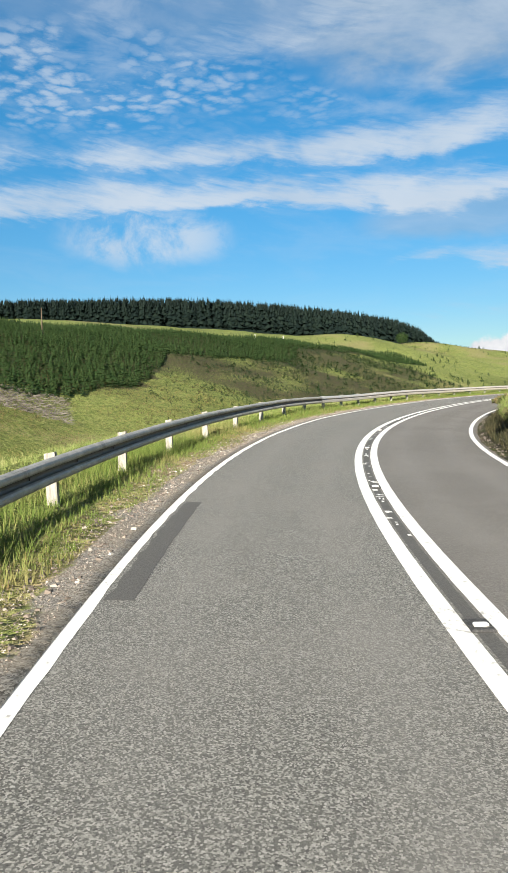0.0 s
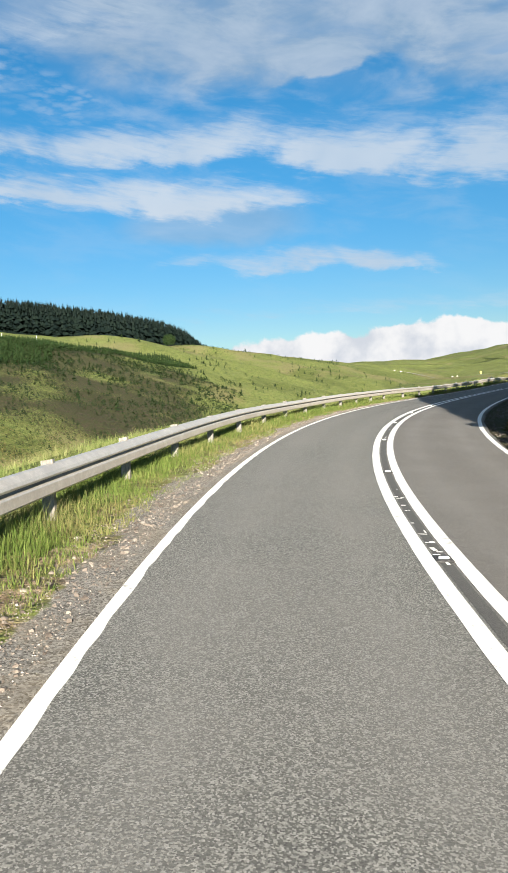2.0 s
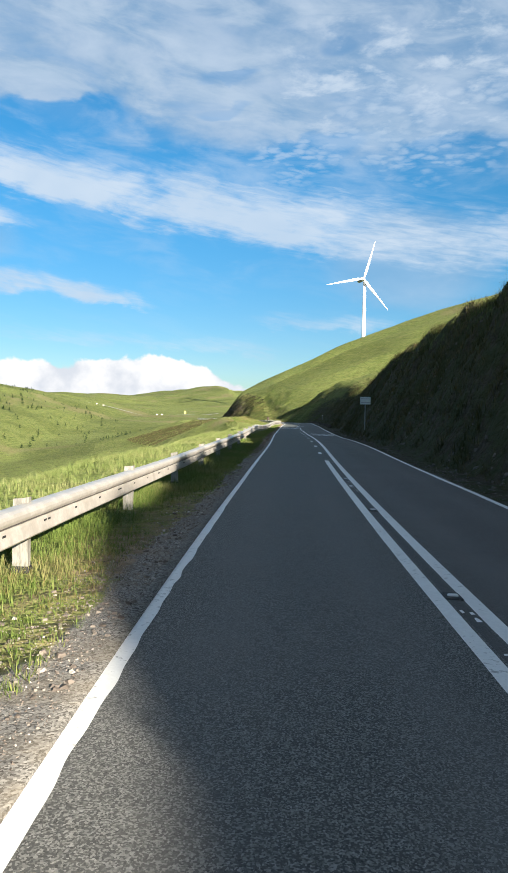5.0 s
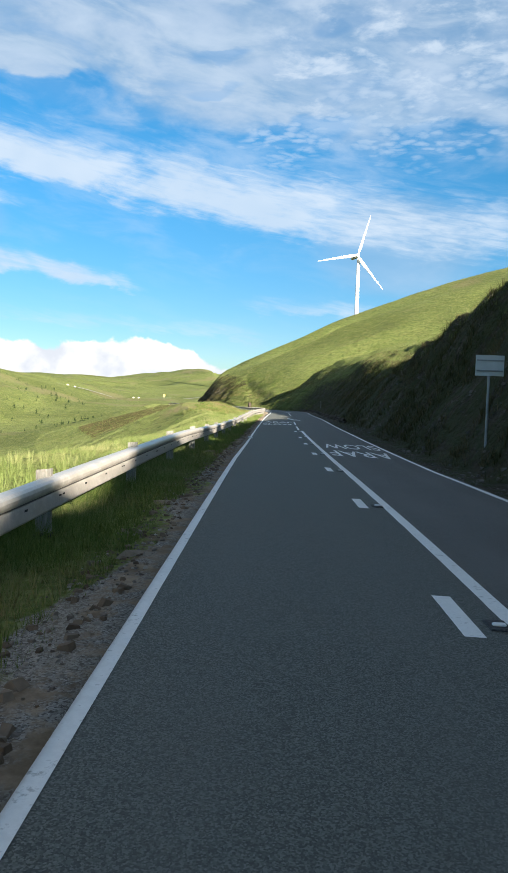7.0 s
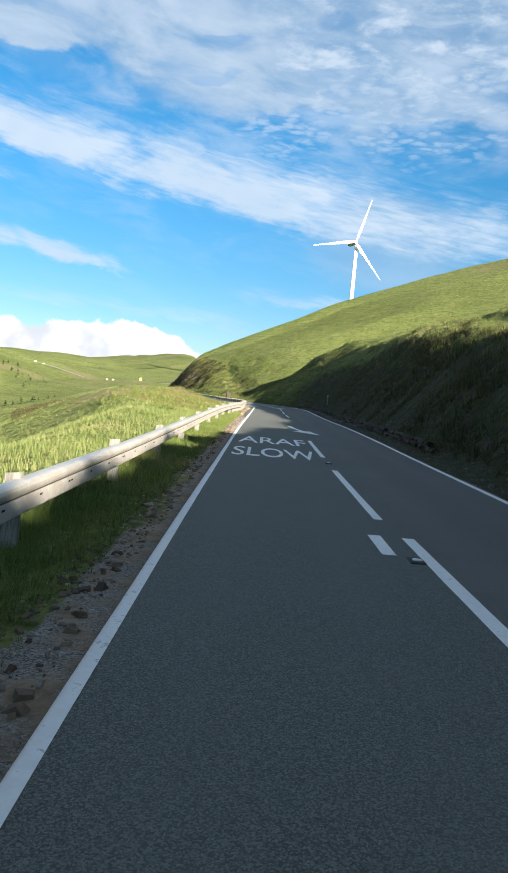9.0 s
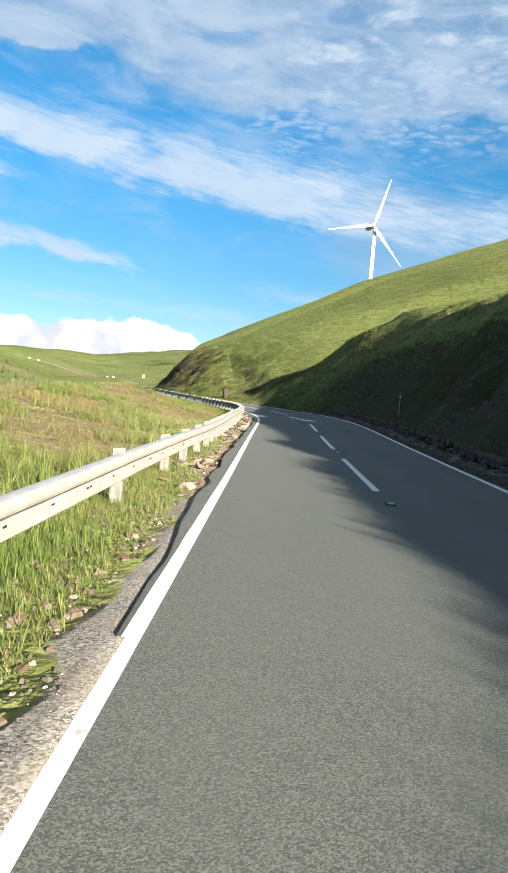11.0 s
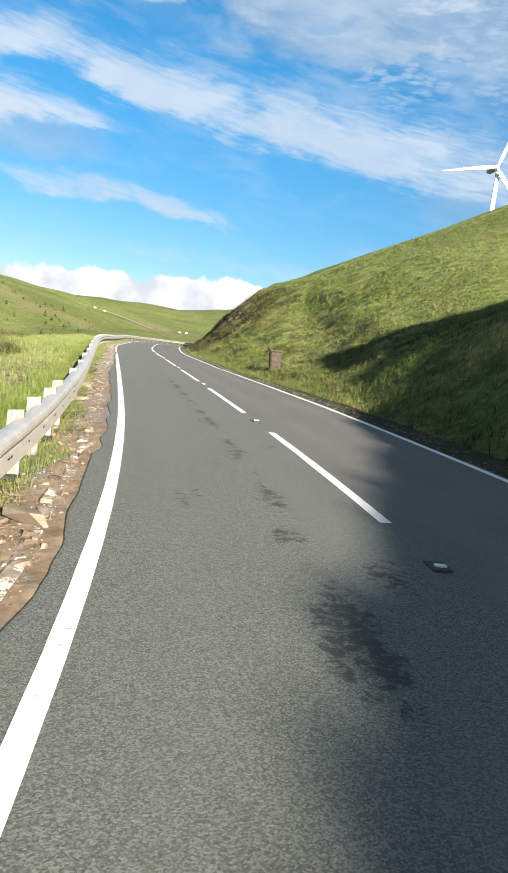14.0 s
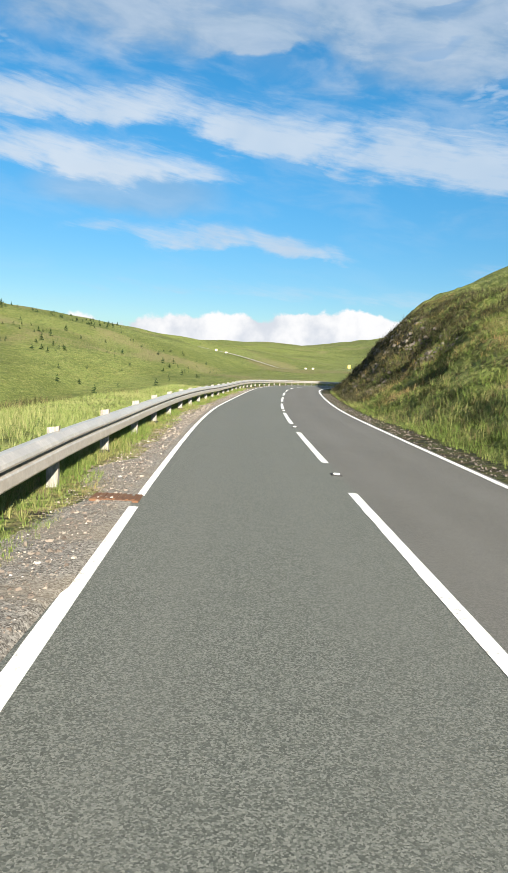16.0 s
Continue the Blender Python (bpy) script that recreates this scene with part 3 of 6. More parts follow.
def on_road(s, n, up=0.0):
    """The place n metres to the right of the centre line, s metres along it."""
    s, n = np.asarray(s, float), np.asarray(n, float)
    th = np.interp(s, S, TH)
    return np.stack([np.interp(s, S, RX) + np.cos(th) * n, np.interp(s, S, RY) + np.sin(th) * n, np.interp(s, S, RZ) + np.interp(s, S, TILT) * np.clip(n, -4.5, 4.5) + up], -1)


TABLE = np.random.RandomState(3).rand(256, 256)


def lumps(x, y, size, seed=0):
    """Smooth noise from 0 to 1 over the plan."""
    u, v = x / size + seed * 17.3, y / size + seed * 9.1
    i, j = np.floor(u).astype(int), np.floor(v).astype(int)
    a, b = u - i, v - j
    a, b = a * a * (3 - 2 * a), b * b * (3 - 2 * b)
    t = lambda p, q: TABLE[p % 256, q % 256]
    return (t(i, j) * (1 - a) + t(i + 1, j) * a) * (1 - b) + (t(i, j + 1) * (1 - a) + t(i + 1, j + 1) * a) * b


def step(x, lo, hi):
    t = np.clip((x - lo) / (hi - lo), 0, 1)
    return t * t * (3 - 2 * t)


def land_sn(s, n, zr, x, y):
    """Height of the land beside the road, from the way along it and across it."""
    rough = lumps(x, y, 14, 1) - 0.5
    # right: a cut bank, then the hillside
    hb = np.interp(s, [-40, 15, 35, 58, 72, 100, 120, 135, 145, 155, 165, 175, 184, 192, 199, 205, 211, 218, 226, 234, 241, 247, 253, 262, 270, 278, 288, 300, 340, 380, 420, 520], [0.6, 0.8, 2.2, 7.0, 8.7, 8.3, 8.6, 8.5, 8.2, 7.75, 6.75, 5.7, 5.55, 6.05, 6.5, 7.4, 8.0, 8.45, 9.2, 10.2, 10.1, 10.25, 10.6, 8.6, 6.4, 6.8, 10.5, 13.3, 8.4, 15.5, 9, 1])
    nb = np.interp(s, [-40, 60, 190, 205, 218, 226, 234, 253, 262, 270, 278, 288, 305, 335, 340, 420], [9.0, 8.8, 9.5, 10.3, 11.2, 12.4, 13.8, 15.0, 15.5, 18.0, 21.0, 24.0, 24.0, 13.5, 12.5, 16.0])
    m = np.interp(s, [-40, 60, 200, 253, 270, 290, 330, 360, 400, 520, 700], [0.25, 0.36, 0.42, 0.37, 0.38, 0.42, 0.67, 0.39, 0.86, 0.4, 0.2])
    bank = step(n, 3.7, nb) * 0.35 * hb + 0.65 * hb * np.clip((n - 4.3) / (nb - 4.3), 0, 1)
    h = bank + m * np.maximum(0, n - nb) + 0.1 * np.maximum(0, n - 40)
    ledge = (lumps(x, y, 2.3, 2) - 0.5) * np.interp(s, [200, 250], [1.1, 0.6]) * step(n, 4.5, 7) * (1 - step(n, 14, 26))
    ledge = ledge + (lumps(x, y, 1.1, 19) - 0.5) * np.interp(s, [60, 90, 240, 265, 290, 340], [0.2, 0.75, 0.6, 0.25, 0.7, 0.8]) * step(n, 4.2, 5.5) * (1 - step(n, 10, 24))
    crag = np.abs(lumps(x, y, 3.1, 76) - 0.5) * 2 + np.abs(lumps(x, y, 1.3, 77) - 0.5)
    ledge = ledge - (crag - 0.7) * 0.9 * np.interp(s, [66, 84, 190, 205, 228, 250], [0, 1, 0.7, 0.9, 0.9, 0]) * step(n, 4.6, 6) * (1 - step(n, 8.5, 10.5))
    ledge = ledge * (1 - 0.6 * np.exp(-((s - 187) / 11) ** 2))
    h = h + 0.4 * np.exp(-((s - 334) / 15) ** 2 - ((n - 10.5) / 4.5) ** 2)     # the knoll at the bend
    fold = 9.7 + (s - 280) * 0.155     # a crease between the knoll and the hill
    h = h - 0.55 * np.exp(-((n - fold) / 1.4) ** 2) * step(s, 274, 284) * (1 - step(s, 316, 326)) + 0.75 * np.exp(-((s - 304) / 13) ** 2 - ((n - fold + 4.2) / 2.6) ** 2)
    h = h + 0.8 * step(n, 3.3, 4.3) * step(s, 24, 31) * (1 - step(s, 48, 58))     # a low cut inside the first bend
    right = zr + 75 * (1 - np.exp(-h / 75)) * np.interp(s, [560, 1150], [1.0, 0.06]) + ledge + rough * 0.9 * step(n, 8, 40)
    # left: level verge, then down to the stream
    b = -n - 3.2
    start = np.interp(s, [-40, 30, 50, 80, 100, 150, 180, 195, 205, 225, 262, 285, 420], [2.6, 3.4, 4.0, 4.2, 4.6, 4.4, 4.2, 6, 10, 13, 12, 6, 5])
    slope = np.interp(s, [-40, 100, 180, 200, 255, 290, 420], [0.26, 0.42, 0.50, 0.48, 0.44, 0.34, 0.24])
    rise = np.interp(s, [-40, 165, 190, 205, 225, 240, 250, 262, 420], [0.0, 0.0, 0.5, 0.9, 1.15, 1.3, 0.9, 0.1, 0.1])
    left = zr - 0.05 * np.minimum(b, 3) + rise * step(b, 2.0, 9) - slope * np.maximum(0, b - start) + (lumps(x, y, 5, 4) - 0.5) * 0.7 * step(b, 2.5, 9)
    return right, left


def far_land(x, y):
    """The hill across the valley and the low ridge that closes the view."""
    ax = np.interp(y, [-300, 100, 250, 450, 650, 1000, 1500], [-80, -75, -52, -22, 30, 110, 190])
    za = np.interp(y, [-300, 200, 450, 650, 900, 1150, 1600], [-7, -5, 2, 8, 20, 37, 42])
    amp = np.interp(y, [0, 300, 450, 600, 800, 950, 1200], [52, 56, 53, 41, 24, 13, 9])
    deeper = np.interp(y, [-50, 80, 180, 300, 400, 480], [0, 5, 9, 9, 5, 0])
    za, amp = za - deeper, amp + deeper * 1.12
    d = ax - x
    hill = amp * (1 - np.exp(-np.maximum(d, 0) / 130))
    gully = -6 * np.exp(-((y - 430 - 0.35 * d) / 26) ** 2) * step(d, 5, 60) * (1 - step(d, 150, 260))
    # spurs and gullies run down the slope
    ribs = np.abs(lumps(y + 0.45 * d, d * 0 + 3.0, 46, 61) - 0.5) * 2 + 0.5 * np.abs(lumps(y - 0.3 * d, d * 0 + 7.0, 19, 62) - 0.5)
    gully = gully + (ribs - 0.6) * 5.5 * step(d, 6, 45) * (1 - step(d, 120, 220)) * step(y, 180, 300)
    away = np.hypot(x + 8.7, y - 10.5)
    brow = 2.8 * np.exp(-((np.degrees(np.arctan2(-(x + 8.7), y - 10.5)) - 20) / 4.0) ** 2) * step(away, 330, 420) * (1 - step(away, 480, 560))
    return za + hill + brow + 0.02 * np.maximum(-d, 0) + gully + (lumps(x, y, 60, 5) - 0.5) * 5 * step(np.abs(d), 20, 120) + (lumps(x, y, 17, 6) - 0.5) * 1.6


def soft_max(a, b, k=3.0):
    d = np.clip((a - b) / k, -40, 40)
    return b + k * np.log1p(np.exp(d))


def land(x, y, s=None, n=None):
    x, y = np.asarray(x, float).ravel(), np.asarray(y, float).ravel()
    if s is None:
        k = np.empty(len(x), int)
        for i in range(0, len(x), 20000):
            k[i:i + 20000] = ((x[i:i + 20000, None] - LX) ** 2 + (y[i:i + 20000, None] - LY) ** 2).argmin(1)
        s, zr = LS[k], LZ[k]
        dx, dy = x - LX[k], y - LY[k]
        side = np.cos(LT[k]) * dx + np.sin(LT[k]) * dy
        n = np.sign(side) * np.hypot(dx, dy)
    else:
        zr = np.interp(s, LS, LZ) + np.interp(s, S, TILT) * np.clip(n, -4.5, 4.5)
    right, left = land_sn(s, n, zr, x, y)
    wide = soft_max(left, far_land(x, y))
    wide = np.where(n > -7, left + (wide - left) * step(-n, 3, 7), wide)
    return np.where(n > 0, right, wide) + 24 * step(y, 720, 1050) * step(x, 20, 200), s, n


def grid_mesh(name, P, shares=None, mat=None, smooth=True):
    """A sheet from an array of places, rows by columns."""
    r, c = P.shape[:2]
    idx = np.arange(r * c).reshape(r, c)
    f = np.stack([idx[:-1, :-1], idx[1:, :-1], idx[1:, 1:], idx[:-1, 1:]], -1).reshape(-1, 4)
    me = mesh_of(name, P.reshape(-1, 3), f, smooth)
    if shares is not None:
        a = me.color_attributes.new("share", "FLOAT_COLOR", "POINT")
        four = shares.reshape(r * c, -1)
        four = np.concatenate([four, np.zeros((r * c, 4 - four.shape[1]))], 1)
        a.data.foreach_set("color", four.astype(np.float32).ravel())
    if mat:
        me.materials.append(mat)
    return me


def mesh_of(name, verts, faces, smooth=False):
    """A mesh from arrays; all faces have as many corners."""
    verts, faces = np.asarray(verts, np.float32), np.asarray(faces, np.int32)
    me = bpy.data.meshes.new(name)
    me.vertices.add(len(verts))
    me.vertices.foreach_set("co", verts.ravel())
    k = faces.shape[1]
    me.loops.add(faces.size)
    me.loops.foreach_set("vertex_index", faces.ravel())
    me.polygons.add(len(faces))
    me.polygons.foreach_set("loop_start", np.arange(0, faces.size, k, dtype=np.int32))
    me.polygons.foreach_set("loop_total", np.full(len(faces), k, np.int32))
    me.polygons.foreach_set("use_smooth", np.full(len(faces), smooth))
    me.update(calc_edges=True)
    return me


# the wide sheet of land
gx = np.unique(np.concatenate([np.arange(-900, -200, 20.0), np.arange(-200, 260, 5.0), np.arange(260, 1101, 30.0)]))
gy = np.unique(np.concatenate([np.arange(-500, -40, 30.0), np.arange(-40, 420, 5.0), np.arange(420, 1000, 12.0), np.arange(1000, 3200, 50.0)]))
xx, yy = np.meshgrid(gx, gy, indexing="ij")
z, fs, fn = land(xx, yy)
z = z.reshape(xx.shape)
fs, fn = fs.reshape(xx.shape), fn.reshape(xx.shape)
# ease the creases where the road's flanks fan out
ease = step(xx, 60, 80) * (1 - step(xx, 235, 255)) * step(yy, 120, 150) * (1 - step(yy, 395, 415)) * step(fn, 50, 60)
for _ in range(9):
    m = np.pad(z, 1, mode="edge")
    z = z + ease * ((m[1:-1, :-2] + m[1:-1, 2:] + m[:-2, 1:-1] + m[2:, 1:-1] + 2 * z) / 6 - z)
z = z + 0.55 * ease
open_z = z.copy()


def hill_z(x, y):
    """Height of the wide sheet, between its rows and columns."""
    i = np.clip(np.searchsorted(gx, x, side="right") - 1, 0, len(gx) - 2)
    j = np.clip(np.searchsorted(gy, y, side="right") - 1, 0, len(gy) - 2)
    a, b = (x - gx[i]) / (gx[i + 1] - gx[i]), (y - gy[j]) / (gy[j + 1] - gy[j])
    return (open_z[i, j] * (1 - a) + open_z[i + 1, j] * a) * (1 - b) + (open_z[i, j + 1] * (1 - a) + open_z[i + 1, j + 1] * a) * b


EDGE_L, EDGE_R = -LANE_L - 0.12, LANE_R + 0.18
# the strip of land along the road; the sheet beyond lies under its rims
cols = np.unique(np.concatenate([-np.geomspace(9, 42, 26), np.arange(-9, -2.0, 0.3), [EDGE_L - 0.06, EDGE_L + 0.09, EDGE_L + 0.25, 0.0, EDGE_R - 0.25, EDGE_R + 0.06], np.arange(3.3, 12, 0.4), np.geomspace(12, 62, 36)]))
rows = np.arange(-20.0, 400.0, 0.8)
ss, nn = np.meshgrid(rows, cols, indexing="ij")
P = on_road(ss.ravel(), nn.ravel()).reshape(*ss.shape, 3)
zz = land(P[..., 0], P[..., 1], ss.ravel(), nn.ravel())[0].reshape(ss.shape)
inside = (nn > EDGE_L + np.where((ss > 194.5) & (ss < 276), 0.0, 0.1)) & (nn < EDGE_R)
zz = np.where(inside, P[..., 2] - 0.12, zz - 0.03 + 0.024 * step(-nn, 2, 2.5) * (1 - step(EDGE_L - nn, 0.3, 0.6)))
rag = lumps(P[..., 0], P[..., 1], 1.2, 7)
zz += np.where(inside, 0, (lumps(P[..., 0], P[..., 1], 0.7, 8) - 0.5) * 0.06 * np.maximum(step(EDGE_L - nn, 0.05, 0.5), step(nn - EDGE_R, 0.05, 0.5)))
washed = step(ss, 194, 203) * (1 - step(ss, 262, 274))
gutter = (0.55 * step(ss, 193, 199) + 0.45 * step(ss, 203, 213)) * (1 - 0.75 * step(ss, 234, 244)) * (1 - step(ss, 262, 274))
zz -= gutter * np.where((nn < EDGE_L) & (nn > EDGE_L - 0.75), 0.11 * (1 - step(EDGE_L - nn, 0.35, 0.75)), 0)
# on the inside of the bends the outer rim slips under its neighbour
near_s = land(P[..., 0], P[..., 1])[1].reshape(ss.shape)
zz -= np.where((np.abs(nn) > 12) & (np.abs(near_s - ss) > 3), 1.2, 0)
far_out = step(nn, 36, 54)
zz = zz * (1 - far_out) + (hill_z(P[..., 0], P[..., 1]) + 0.05) * far_out - 0.6 * step(nn, 57, 62)
P[..., 2] = zz
broken = step(ss, 196, 206) * (1 - step(ss, 268, 290))
grit_to = np.interp(ss, [-20, 80, 110, 200, 400], [0.40, 0.46, 0.30, 0.4, 0.42]) + broken * 0.4 * step(ss, 208, 218)
share = np.zeros((*ss.shape, 4))
b = EDGE_L - nn
share[..., 0] = np.where(nn < 0, 1 - step(b + (rag - 0.5) * 0.8, grit_to * 0.6, grit_to * 1.2), 0.3 * (1 - step(nn - EDGE_R + (rag - 0.5) * 0.5, 0.05, 0.3)))
# Earth runs high on the shaded cut, painting some of its shade.
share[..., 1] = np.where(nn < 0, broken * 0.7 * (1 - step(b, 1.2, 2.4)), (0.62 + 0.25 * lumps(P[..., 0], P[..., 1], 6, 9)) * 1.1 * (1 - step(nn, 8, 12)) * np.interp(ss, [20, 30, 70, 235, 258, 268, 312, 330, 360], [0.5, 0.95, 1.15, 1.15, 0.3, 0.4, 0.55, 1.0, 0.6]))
share[..., 2] = np.where(nn < 0, 0.5 * (1 - step(b, 1.0, 2.2)) * np.interp(ss, [95, 115, 195, 205], [1, 0.3, 0.3, 1]) + broken * 0.62 * step(b, 1, 3) * (1 - step(b, 10, 18)), 0.35 * step(nn, 7.5, 9.5) * (1 - step(nn, 12, 16)) + 0.05)
clay = step(0.7 * lumps(P[..., 0], P[..., 1], 3.4, 50) + 0.3 * lumps(P[..., 0], P[..., 1], 1.1, 75), 0.46, 0.66) * step(ss, 214, 224) * (1 - step(ss, 246, 254)) * step(b, 1.2, 2.0) * (1 - step(b, 6.0, 8.5))
share[..., 3] = np.where(nn < 0, np.maximum(0.56 * step(lumps(P[..., 0], P[..., 1], 1.9, 55), 0.5, 0.75) * (1 - step(ss, 95, 110)) * step(b, 0.15, 0.4) * (1 - step(b, 0.9, 1.6)) + 0.5 * step(ss, 108, 120) * (1 - step(ss, 180, 200)) * (1 - step(b, 0.3, 0.6)), np.maximum(np.maximum(0.8 * clay, 0.85 * np.exp(-((ss - 249) / 4.5) ** 2 - ((nn + 5.4) / 1.5) ** 2)), 0.62 * washed * (1 - step(b, 0.7, 1.3)) * step(lumps(P[..., 0], P[..., 1], 1.1, 51), 0.2, 0.5))), 0)
share[..., 1] = np.maximum(share[..., 1], np.where(nn > 0, 0.95 * (1 - step(nn, 3.8, 4.3)), 0))     # dark soil at the foot of the banks, with the shade there painted in
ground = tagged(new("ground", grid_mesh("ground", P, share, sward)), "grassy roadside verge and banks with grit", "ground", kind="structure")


def verge_z(s, n):
    """Height of the roadside sheet itself, between its rows and columns."""
    s, n = np.clip(s, rows[0], rows[-1] - 1e-6), np.clip(n, cols[0], cols[-1] - 1e-6)
    i = np.clip(((s - rows[0]) / 0.8).astype(int), 0, len(rows) - 2)
    j = np.clip(np.searchsorted(cols, n, side="right") - 1, 0, len(cols) - 2)
    a, b = (s - rows[i]) / 0.8, (n - cols[j]) / (cols[j + 1] - cols[j])
    return (zz[i, j] * (1 - a) + zz[i + 1, j] * a) * (1 - b) + (zz[i, j + 1] * (1 - a) + zz[i + 1, j + 1] * a) * b


covered = (fn < 50) & (fn > -34) & (fs > -16) & (fs < 396)
z = np.where(covered, z - 1.4 - 2.5 * (1 - step(np.abs(fn), 10, 37)), z)
fade = np.maximum(step(np.hypot(xx, yy - 300), 1500, 2600), 0)
z = z * (1 - fade) + (-30) * fade
hill_share = np.zeros((*xx.shape, 3))
hill_share[..., 2] = 0.50 * step(lumps(xx, yy, 34, 11) * 0.65 + lumps(xx, yy, 11, 53) * 0.35, 0.42, 0.72)
# cleared ground, brown and olive, below the plantation; sheep-worn scars
far_d = np.hypot(xx + 8.7, yy - 10.5)
far_az = np.degrees(np.arctan2(-(xx + 8.7), yy - 10.5))
hill_share[..., 1] = (0.34 + 0.30 * lumps(xx, yy, 18, 20) + 0.34 * lumps(xx, yy, 7, 78)) * step(far_az, 11, 17) * (1 - step(far_az + 6 * lumps(xx, yy, 24, 16), 38, 46)) * step(far_d + 30 * lumps(xx, yy, 30, 63), 185, 215) * (1 - step(far_d, 300, 350))
hill_share[..., 1] = np.maximum(hill_share[..., 1], 0.9 * step(far_az, 15, 18) * (1 - step(far_az, 56, 60)) * step(far_d, np.interp(far_az, [15, 21, 26, 32, 36, 38, 44, 60], [330, 318, 262, 226, 212, 160, 140, 134]), np.interp(far_az, [15, 21, 26, 32, 36, 38, 44, 60], [340, 328, 272, 236, 222, 170, 150, 144])) * (1 - step(far_d, np.interp(far_az, [15, 22, 27, 31, 40, 49, 60], [352, 338, 320, 292, 274, 248, 230]), np.interp(far_az, [15, 22, 27, 31, 40, 49, 60], [362, 348, 330, 302, 284, 258, 240]))))
hill_share[..., 1] += 0.42 * step(lumps(xx, yy, 16, 18), 0.70, 0.86) * step(-xx, 20, 40) * step(yy, 330, 400) * (1 - step(yy, 600, 680))
hills = tagged(new("backdrop_hills", grid_mesh("hills", np.stack([xx, yy, z], -1), hill_share, sward)), "green grassy hills round the valley", "hills", kind="structure")
rim = 4900.0
me = mesh_of("plain", [(-rim, -rim, -32), (rim, -rim, -32), (rim, rim, -32), (-rim, rim, -32)], [(0, 1, 2, 3)])
me.materials.append(sward)
tagged(new("ground_far", me), "flat grassland out to the horizon", "ground", kind="structure")


def height(x, y):
    """Height of the land at places of the plan."""
    z, s, n = land(x, y)
    return z


# ---- road and its markings ----


def ribbon(s, offsets, up):
    """A sheet along the road between offsets from its centre line."""
    s = np.asarray(s, float)
    return np.stack([on_road(s, np.full(len(s), o) if np.isscalar(o) else o, up) for o in offsets], 1)


LANES = [-2.6, -2.4, -2.2, -2.0, -1.8, -1.6, -1.4, -1.2, -1.0, -0.8, -0.6, -0.4, -0.2, 0.0, 0.1, 0.2, 0.4, 0.6, 0.8, 1.0, 1.2, 1.4, 1.6, 1.8, 2.0, 2.2, 2.4, 2.6]
rs = np.arange(-20.0, 400.1, 0.2)
crumbled = step(rs, 194, 203) * (1 - step(rs, 266, 276))
jag = 0.6 * lumps(rs, rs * 0, 1.5, 72) + 0.28 * lumps(rs, rs * 0, 0.45, 12) + 0.12 * lumps(rs, rs * 0, 0.2, 14)
reach = np.interp(rs, [206, 230, 234, 242, 246, 262], [0.06, 0.06, 0.20, 0.20, 0.08, 0.06])
edge_l = EDGE_L + 0.02 - crumbled * (np.interp(rs, [206, 228, 230, 233, 234.5, 262], [0.17, 0.17, 0.03, 0.03, 0.15, 0.16]) + reach * step(jag, 0.34, 0.60)) - (lumps(rs, rs * 0, 0.9, 12) - 0.5) * (0.05 + 0.07 * crumbled)
edge_r = EDGE_R + (lumps(rs, rs * 0, 0.9, 13) - 0.5) * 0.10
sheet = [ribbon(rs, [edge_l - 0.02], -0.12)[:, 0], ribbon(rs, [edge_l + 0.02], -0.004)[:, 0], ribbon(rs, [edge_l + 0.05], 0.0)[:, 0]] + [ribbon(rs, [o], 0.0)[:, 0] for o in LANES] + [ribbon(rs, [edge_r - 0.07], 0.0)[:, 0], ribbon(rs, [edge_r - 0.04], -0.002)[:, 0], ribbon(rs, [edge_r + 0.03], -0.06)[:, 0]]
across = np.array([-2.9, -2.85, -2.8] + LANES + [2.85, 2.9, 3.0])
track = sum(np.exp(-((across - c) / 0.26) ** 2) for c in (-2.05, -0.75, 0.75, 2.05))
wear_and_shade = np.zeros((len(rs), len(across), 4))
# Shade of the bank painted into the road beside it.
wear_and_shade[..., 3] = np.interp(rs, [62, 90, 192, 214], [0.0, 0.74, 0.74, 0.52])[:, None]
wear_and_shade[..., 0] = track[None] * (0.6 + 0.5 * lumps(rs, rs * 0, 11, 15))[:, None]
wear_and_shade[..., 1] = step(rs, 104, 112)[:, None]
wear_and_shade[..., 2] = step(across, 0.0, 0.12)[None]
road_me = grid_mesh("road", np.stack(sheet, 1), wear_and_shade, asphalt, False)
oil = np.zeros((len(rs), len(across)))
